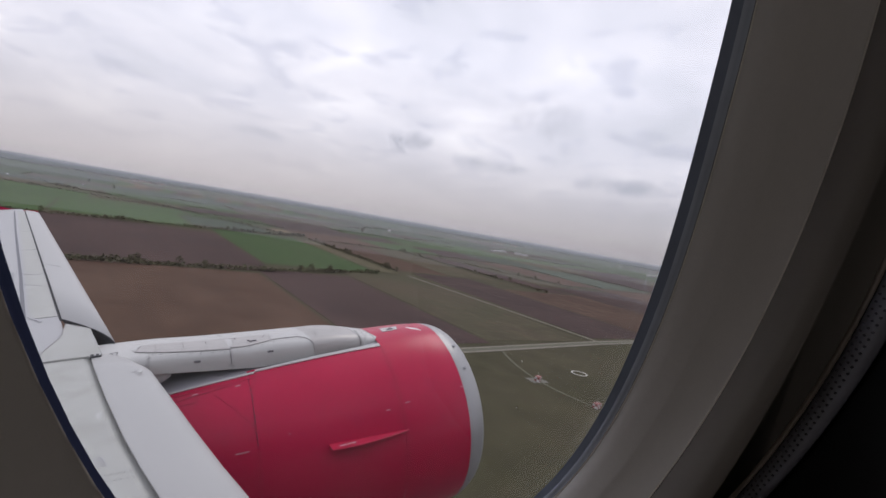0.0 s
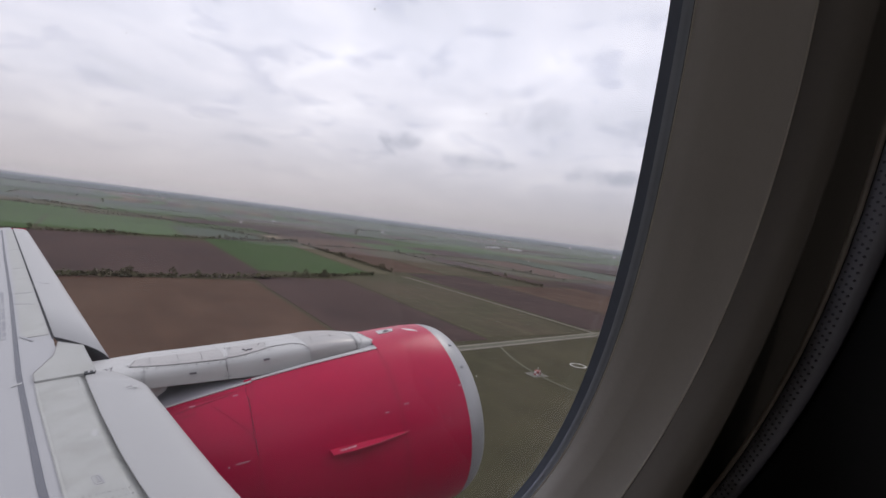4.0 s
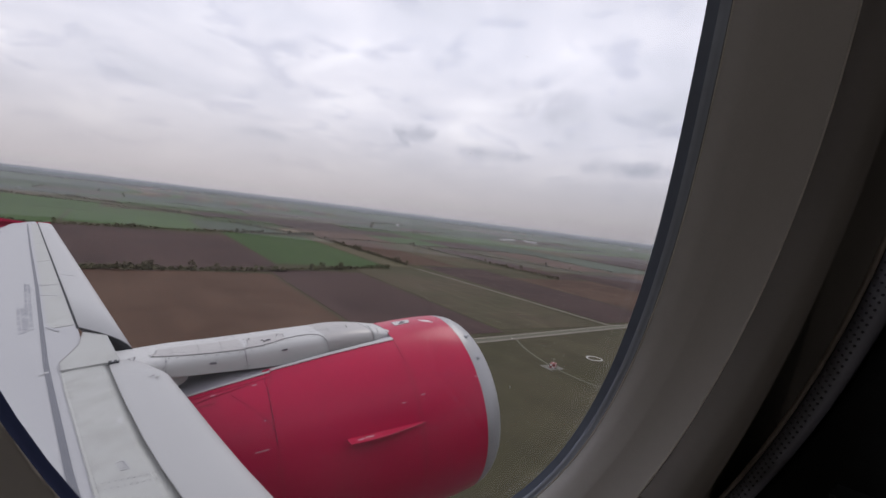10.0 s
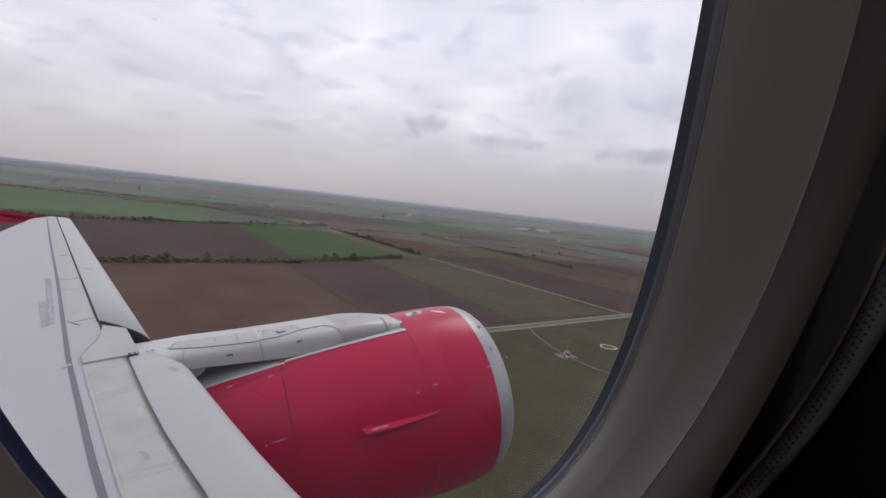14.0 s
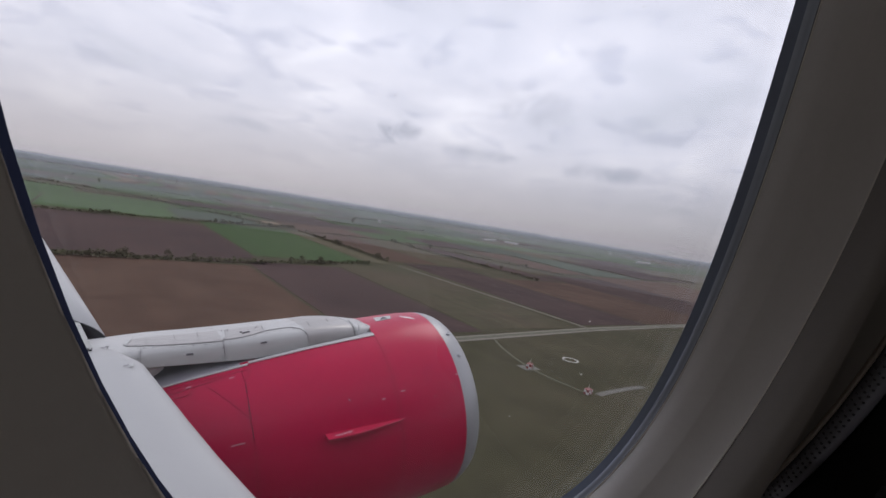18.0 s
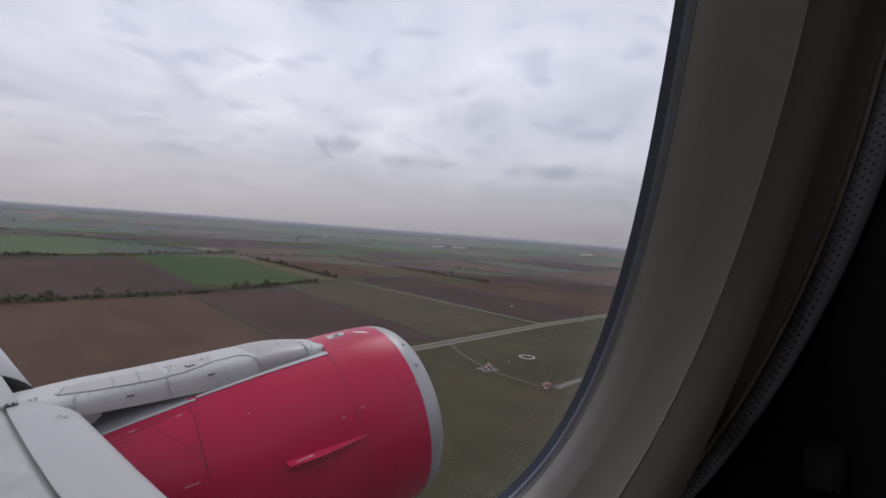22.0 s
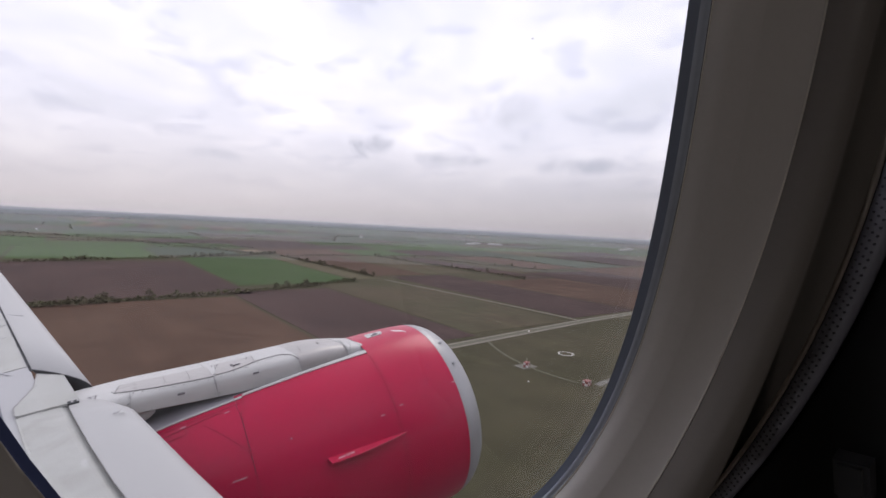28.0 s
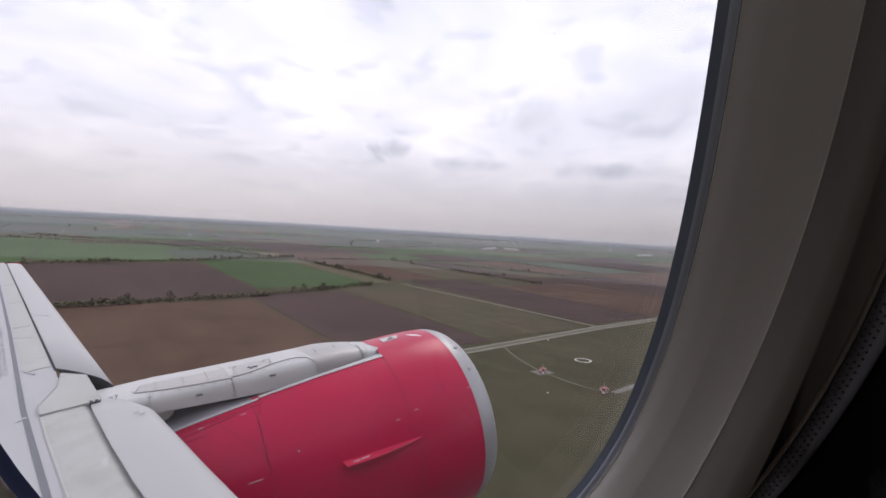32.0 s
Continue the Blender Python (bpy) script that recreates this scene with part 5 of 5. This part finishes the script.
for x0_, y0_, x1_, y1_ in edges:
    seed += 1
    pick = rng.random()
    # past this distance every hedge takes the grey of the far woods
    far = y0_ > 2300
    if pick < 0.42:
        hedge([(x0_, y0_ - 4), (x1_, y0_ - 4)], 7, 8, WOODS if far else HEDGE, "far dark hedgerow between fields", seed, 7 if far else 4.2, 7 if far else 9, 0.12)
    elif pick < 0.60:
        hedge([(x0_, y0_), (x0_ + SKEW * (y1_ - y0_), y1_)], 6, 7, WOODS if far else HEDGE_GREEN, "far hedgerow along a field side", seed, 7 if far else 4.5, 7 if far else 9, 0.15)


def wood(cx, cy, length, depth, height, count, turn, sd, label):
    rnd = random.Random(sd)
    pieces = []
    for _ in range(count):
        u, v = rnd.uniform(-0.5, 0.5) * length, rnd.uniform(-0.5, 0.5) * depth
        h = height * rnd.uniform(0.6, 1.1)
        px, py = cx + u * math.cos(turn) - v * math.sin(turn), cy + u * math.sin(turn) + v * math.cos(turn)
        if px * px + py * py < 4800 ** 2:
            pieces.append(tuft(rnd, px, py, h * 0.55, h * 0.55, 8))
    return solo("woodland", joined(*pieces), WOODS, label, "woodland", kind="stuff")


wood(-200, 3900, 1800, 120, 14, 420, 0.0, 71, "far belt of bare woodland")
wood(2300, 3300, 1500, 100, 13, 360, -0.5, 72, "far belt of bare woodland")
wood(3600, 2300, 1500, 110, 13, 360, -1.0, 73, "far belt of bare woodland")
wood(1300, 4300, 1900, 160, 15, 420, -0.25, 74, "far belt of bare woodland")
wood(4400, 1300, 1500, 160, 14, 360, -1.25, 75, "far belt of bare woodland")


def build_tree(kind_seed, height, mat, label):
    rnd = random.Random(kind_seed)
    t = thing("tree", label, "tree", group="field trees")
    rings = []
    for k in range(6):
        z = height * 0.62 * k / 5
        r = 0.045 * height * (1 - 0.75 * k / 5)
        rings.append([(r * math.cos(a) + 0.02 * k * height * 0.2, r * math.sin(a), z) for a in [2 * math.pi * j / 7 for j in range(7)]])
    pieces = [loft(rings, cap=True)]
    for k in range(7):
        a, z = rnd.uniform(0, 6.28), height * rnd.uniform(0.25, 0.55)
        ex, ey, ez = height * 0.28 * math.cos(a), height * 0.28 * math.sin(a), z + height * rnd.uniform(0.15, 0.35)
        r = 0.013 * height
        pieces.append(loft([[(r * math.cos(q), r * math.sin(q), z) for q in (0, 2.1, 4.2)], [(ex + 0.3 * r * math.cos(q), ey + 0.3 * r * math.sin(q), ez) for q in (0, 2.1, 4.2)]], cap=True))
    part("trunk", joined(*pieces), BARK, t)
    crown = []
    for _ in range(26):
        a, u = rnd.uniform(0, 6.28), rnd.random()
        r = height * 0.30 * math.sqrt(u)
        z = height * (0.42 + 0.5 * rnd.random() * (1 - 0.5 * u))
        crown.append(tuft(rnd, r * math.cos(a), r * math.sin(a), z, height * 0.11, 9, 1.0))
    part("crown", joined(*crown), mat, t)
    return t


kinds = [build_tree(31, 11.0, HEDGE, "bare brown tree in a hedgerow"), build_tree(32, 8.5, HEDGE_GREEN, "small tree coming into leaf in a hedgerow"), build_tree(33, 9.5, HEDGE, "broad bare tree at a field edge")]
trnd = random.Random(8)
def along_line(line, count, spread):
    """Uneven places along a line of hedge."""
    out = []
    for _ in range(count):
        k = trnd.randrange(len(line) - 1)
        t = trnd.random()
        out.append((line[k][0] + (line[k + 1][0] - line[k][0]) * t + trnd.uniform(-spread, spread), line[k][1] + (line[k + 1][1] - line[k][1]) * t + trnd.uniform(-spread, spread)))
    return out


spots = along_line(EDGE, 22, 3) + along_line(UPPER, 14, 4) + along_line([(392, 640), (395, 1008)], 9, 2) + along_line([(632, 560), (614, 1010)], 6, 2) + along_line([(812, 660), (683, 946)], 6, 2)
for k, (x, y) in enumerate(spots):
    m = Matrix.Translation((x, y, 0)) @ Matrix.Rotation(trnd.uniform(0, 6.28), 4, "Z")
    if k < 3:
        kinds[k].matrix_world = m
    else:
        copy_thing(kinds[k % 3], m)

# distance: the plain goes on, each ridge paler with haze mixed into its colour
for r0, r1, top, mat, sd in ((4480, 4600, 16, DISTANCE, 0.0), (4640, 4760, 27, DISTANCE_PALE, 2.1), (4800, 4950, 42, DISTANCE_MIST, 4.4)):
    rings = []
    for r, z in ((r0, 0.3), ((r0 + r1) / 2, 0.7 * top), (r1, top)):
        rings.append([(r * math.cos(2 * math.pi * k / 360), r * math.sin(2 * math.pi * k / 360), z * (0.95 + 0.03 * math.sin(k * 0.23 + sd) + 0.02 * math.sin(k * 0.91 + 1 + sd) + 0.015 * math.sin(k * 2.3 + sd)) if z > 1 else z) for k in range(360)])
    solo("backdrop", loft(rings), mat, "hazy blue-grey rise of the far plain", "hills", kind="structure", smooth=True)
# upright see-through rings added in place of haze in the air
for r, share in ((1000, 0.09), (1750, 0.12), (2900, 0.15)):
    rings = [[(r * math.cos(2 * math.pi * k / 120), r * math.sin(2 * math.pi * k / 120), z) for k in range(120)] for z in (0.0, 65.0, 130.0)]
    solo("mist_bank", loft(rings), haze_ring_material("haze_ring_veil", share), "upright see-through ring standing in for far haze", "mist", kind="stuff", smooth=True)


# ---- small things on the ground ----
def build_hut():
    h = thing("marker_hut", "small red and white chequered airfield marker hut in the grass", "hut", group="marker huts")
    part("body", box(-2.2, 2.2, -1.4, 1.4, 0, 2.6), HUT_WHITE, h)
    part("roof", plate([(-2.35, -1.55, 2.6), (2.35, -1.55, 2.6), (2.35, 1.55, 2.6), (-2.35, 1.55, 2.6)], 0.0, 0.12), HUT_RED, h)
    for i in range(4):
        for j in range(2):
            if (i + j) % 2:
                for y0_, y1_ in ((-1.45, -1.40), (1.40, 1.45)):
                    part("red_panel", box(-2.2 + 1.1 * i, -1.1 + 1.1 * i, y0_, y1_, 1.3 * j, 1.3 + 1.3 * j), HUT_RED, h)
    for x in (-2.25, 2.2):
        part("red_panel", box(x, x + 0.05, -1.4, 0, 1.3, 2.6), HUT_RED, h)
        part("red_panel", box(x, x + 0.05, 0, 1.4, 0, 1.3), HUT_RED, h)
    part("aerial", box(-0.05, 0.05, -0.05, 0.05, 2.72, 5.4), HUT_WHITE, h)
    return h


hut = build_hut()
hut.matrix_world = pose(235, 203, 0, 0, 0, 25)
copy_thing(hut, pose(237, 161, 0, 0, 0, 5))
track("hut_pad", curve_points((229, 204), (241, 203), (0, 0), 2), 9, CONCRETE, "pale worn ground round a marker hut", 0.09)

# white signal circle
rings = [[(r * math.cos(2 * math.pi * k / 48), r * math.sin(2 * math.pi * k / 48), z) for k in range(48)] for r, z in ((5.6, 0.0), (5.6, 0.16), (4.5, 0.16), (4.5, 0.0))]
v, f = loft(rings)
solo("signal_ring", (v, f), ROADPAINT, "white painted signal ring on the grass", "marking", pose(284, 211, 0))


def build_shed():
    s = thing("farm_shed", "long pale farm shed with a low grey roof", "shed", group="farm sheds")
    part("wall", box(-32, 32, -7, 7, 0, 4.6), SHED_WALL, s)
    v = [(-33, -7.8, 4.4), (33, -7.8, 4.4), (33, 0, 7.4), (-33, 0, 7.4), (-33, 7.8, 4.4), (33, 7.8, 4.4), (-33, 0, 7.0), (33, 0, 7.0)]
    part("roof", (v, [(0, 1, 2, 3), (3, 2, 5, 4), (6, 7, 1, 0), (4, 5, 7, 6), (0, 3, 6), (3, 4, 6), (1, 7, 2), (2, 7, 5)]), SHED_ROOF, s)
    for k in range(3):
        part("door", box(-24 + 20 * k, -19 + 20 * k, -7.1, -7, 0, 3.8), CAR_DARK, s)
    return s


shed = build_shed()
shed.matrix_world = pose(1480, 1640, 0, 0, 0, 20)
for x, y, a in ((1560, 1690, 20), (1640, 1650, 110), (2320, 1420, 5), (2420, 1445, 5), (1180, 2060, 60), (2900, 2000, 30)):
    copy_thing(shed, pose(x, y, 0, 0, 0, a))


def build_house():
    h = thing("house", "small pale village house with a red tiled roof", "house", group="village houses")
    part("wall", box(-6, 6, -4.5, 4.5, 0, 4.2), SHED_WALL, h)
    v = [(-6.5, -5, 4.0), (6.5, -5, 4.0), (6.5, 0, 8.0), (-6.5, 0, 8.0), (-6.5, 5, 4.0), (6.5, 5, 4.0)]
    part("roof", (v, [(0, 1, 2, 3), (3, 2, 5, 4), (0, 3, 4), (1, 5, 2), (0, 4, 5, 1)]), TILE_ROOF, h)
    for x in (-3.5, 0.5, 3.5):
        part("window", box(x - 0.6, x + 0.6, -4.6, -4.5, 1.2, 2.7), CAR_DARK, h)
    return h


house = build_house()
house.matrix_world = pose(420, 3720, 0, 0, 0, 10)
hr = random.Random(4)
for k in range(34):
    bx, by = ((420, 3750), (2600, 2750), (3500, 1500))[k % 3]
    copy_thing(house, pose(bx + hr.uniform(-220, 220), by + hr.uniform(-90, 90), 0, 0, 0, hr.uniform(0, 180)))


def build_van():
    c = thing("van", "white van driving on the country road", "vehicle", group="road vehicles")
    v = [(x, y, z) for y in (-1.05, 1.05) for x, z in ((-3, 0.5), (3, 0.5), (3, 1.4), (2.2, 2.5), (-3, 2.7))]
    part("body", (v, [(0, 1, 2, 3, 4), (9, 8, 7, 6, 5), (0, 5, 6, 1), (1, 6, 7, 2), (2, 7, 8, 3), (3, 8, 9, 4), (4, 9, 5, 0)]), CAR_WHITE, c)
    part("windscreen", box(2.3, 2.9, -0.9, 0.9, 1.5, 2.2), CAR_DARK, c)
    for x in (-2, 2):
        for y in (-1.05, 0.8):
            part("wheel", loft([[(x + 0.45 * math.cos(a), yy, 0.45 + 0.45 * math.sin(a)) for a in [k * 0.628 for k in range(10)]] for yy in (y, y + 0.25)], cap=True), TYRE, c)
    return c


van = build_van()
road = curve_points((-2600, 1760), (3600, 2050), (0, 90), 24)
for k, s in enumerate((9.4, 10.1, 11.3, 11.5, 12.6, 14.2, 15.8)):
    i = int(s)
    (xa, ya), (xb, yb) = road[i], road[i + 1]
    t = s - i
    m = pose(xa + (xb - xa) * t, ya + (yb - ya) * t, 0.6, 0, 0, math.degrees(math.atan2(yb - ya, xb - xa)))
    if k == 0:
        van.matrix_world = m
    else:
        copy_thing(van, m)
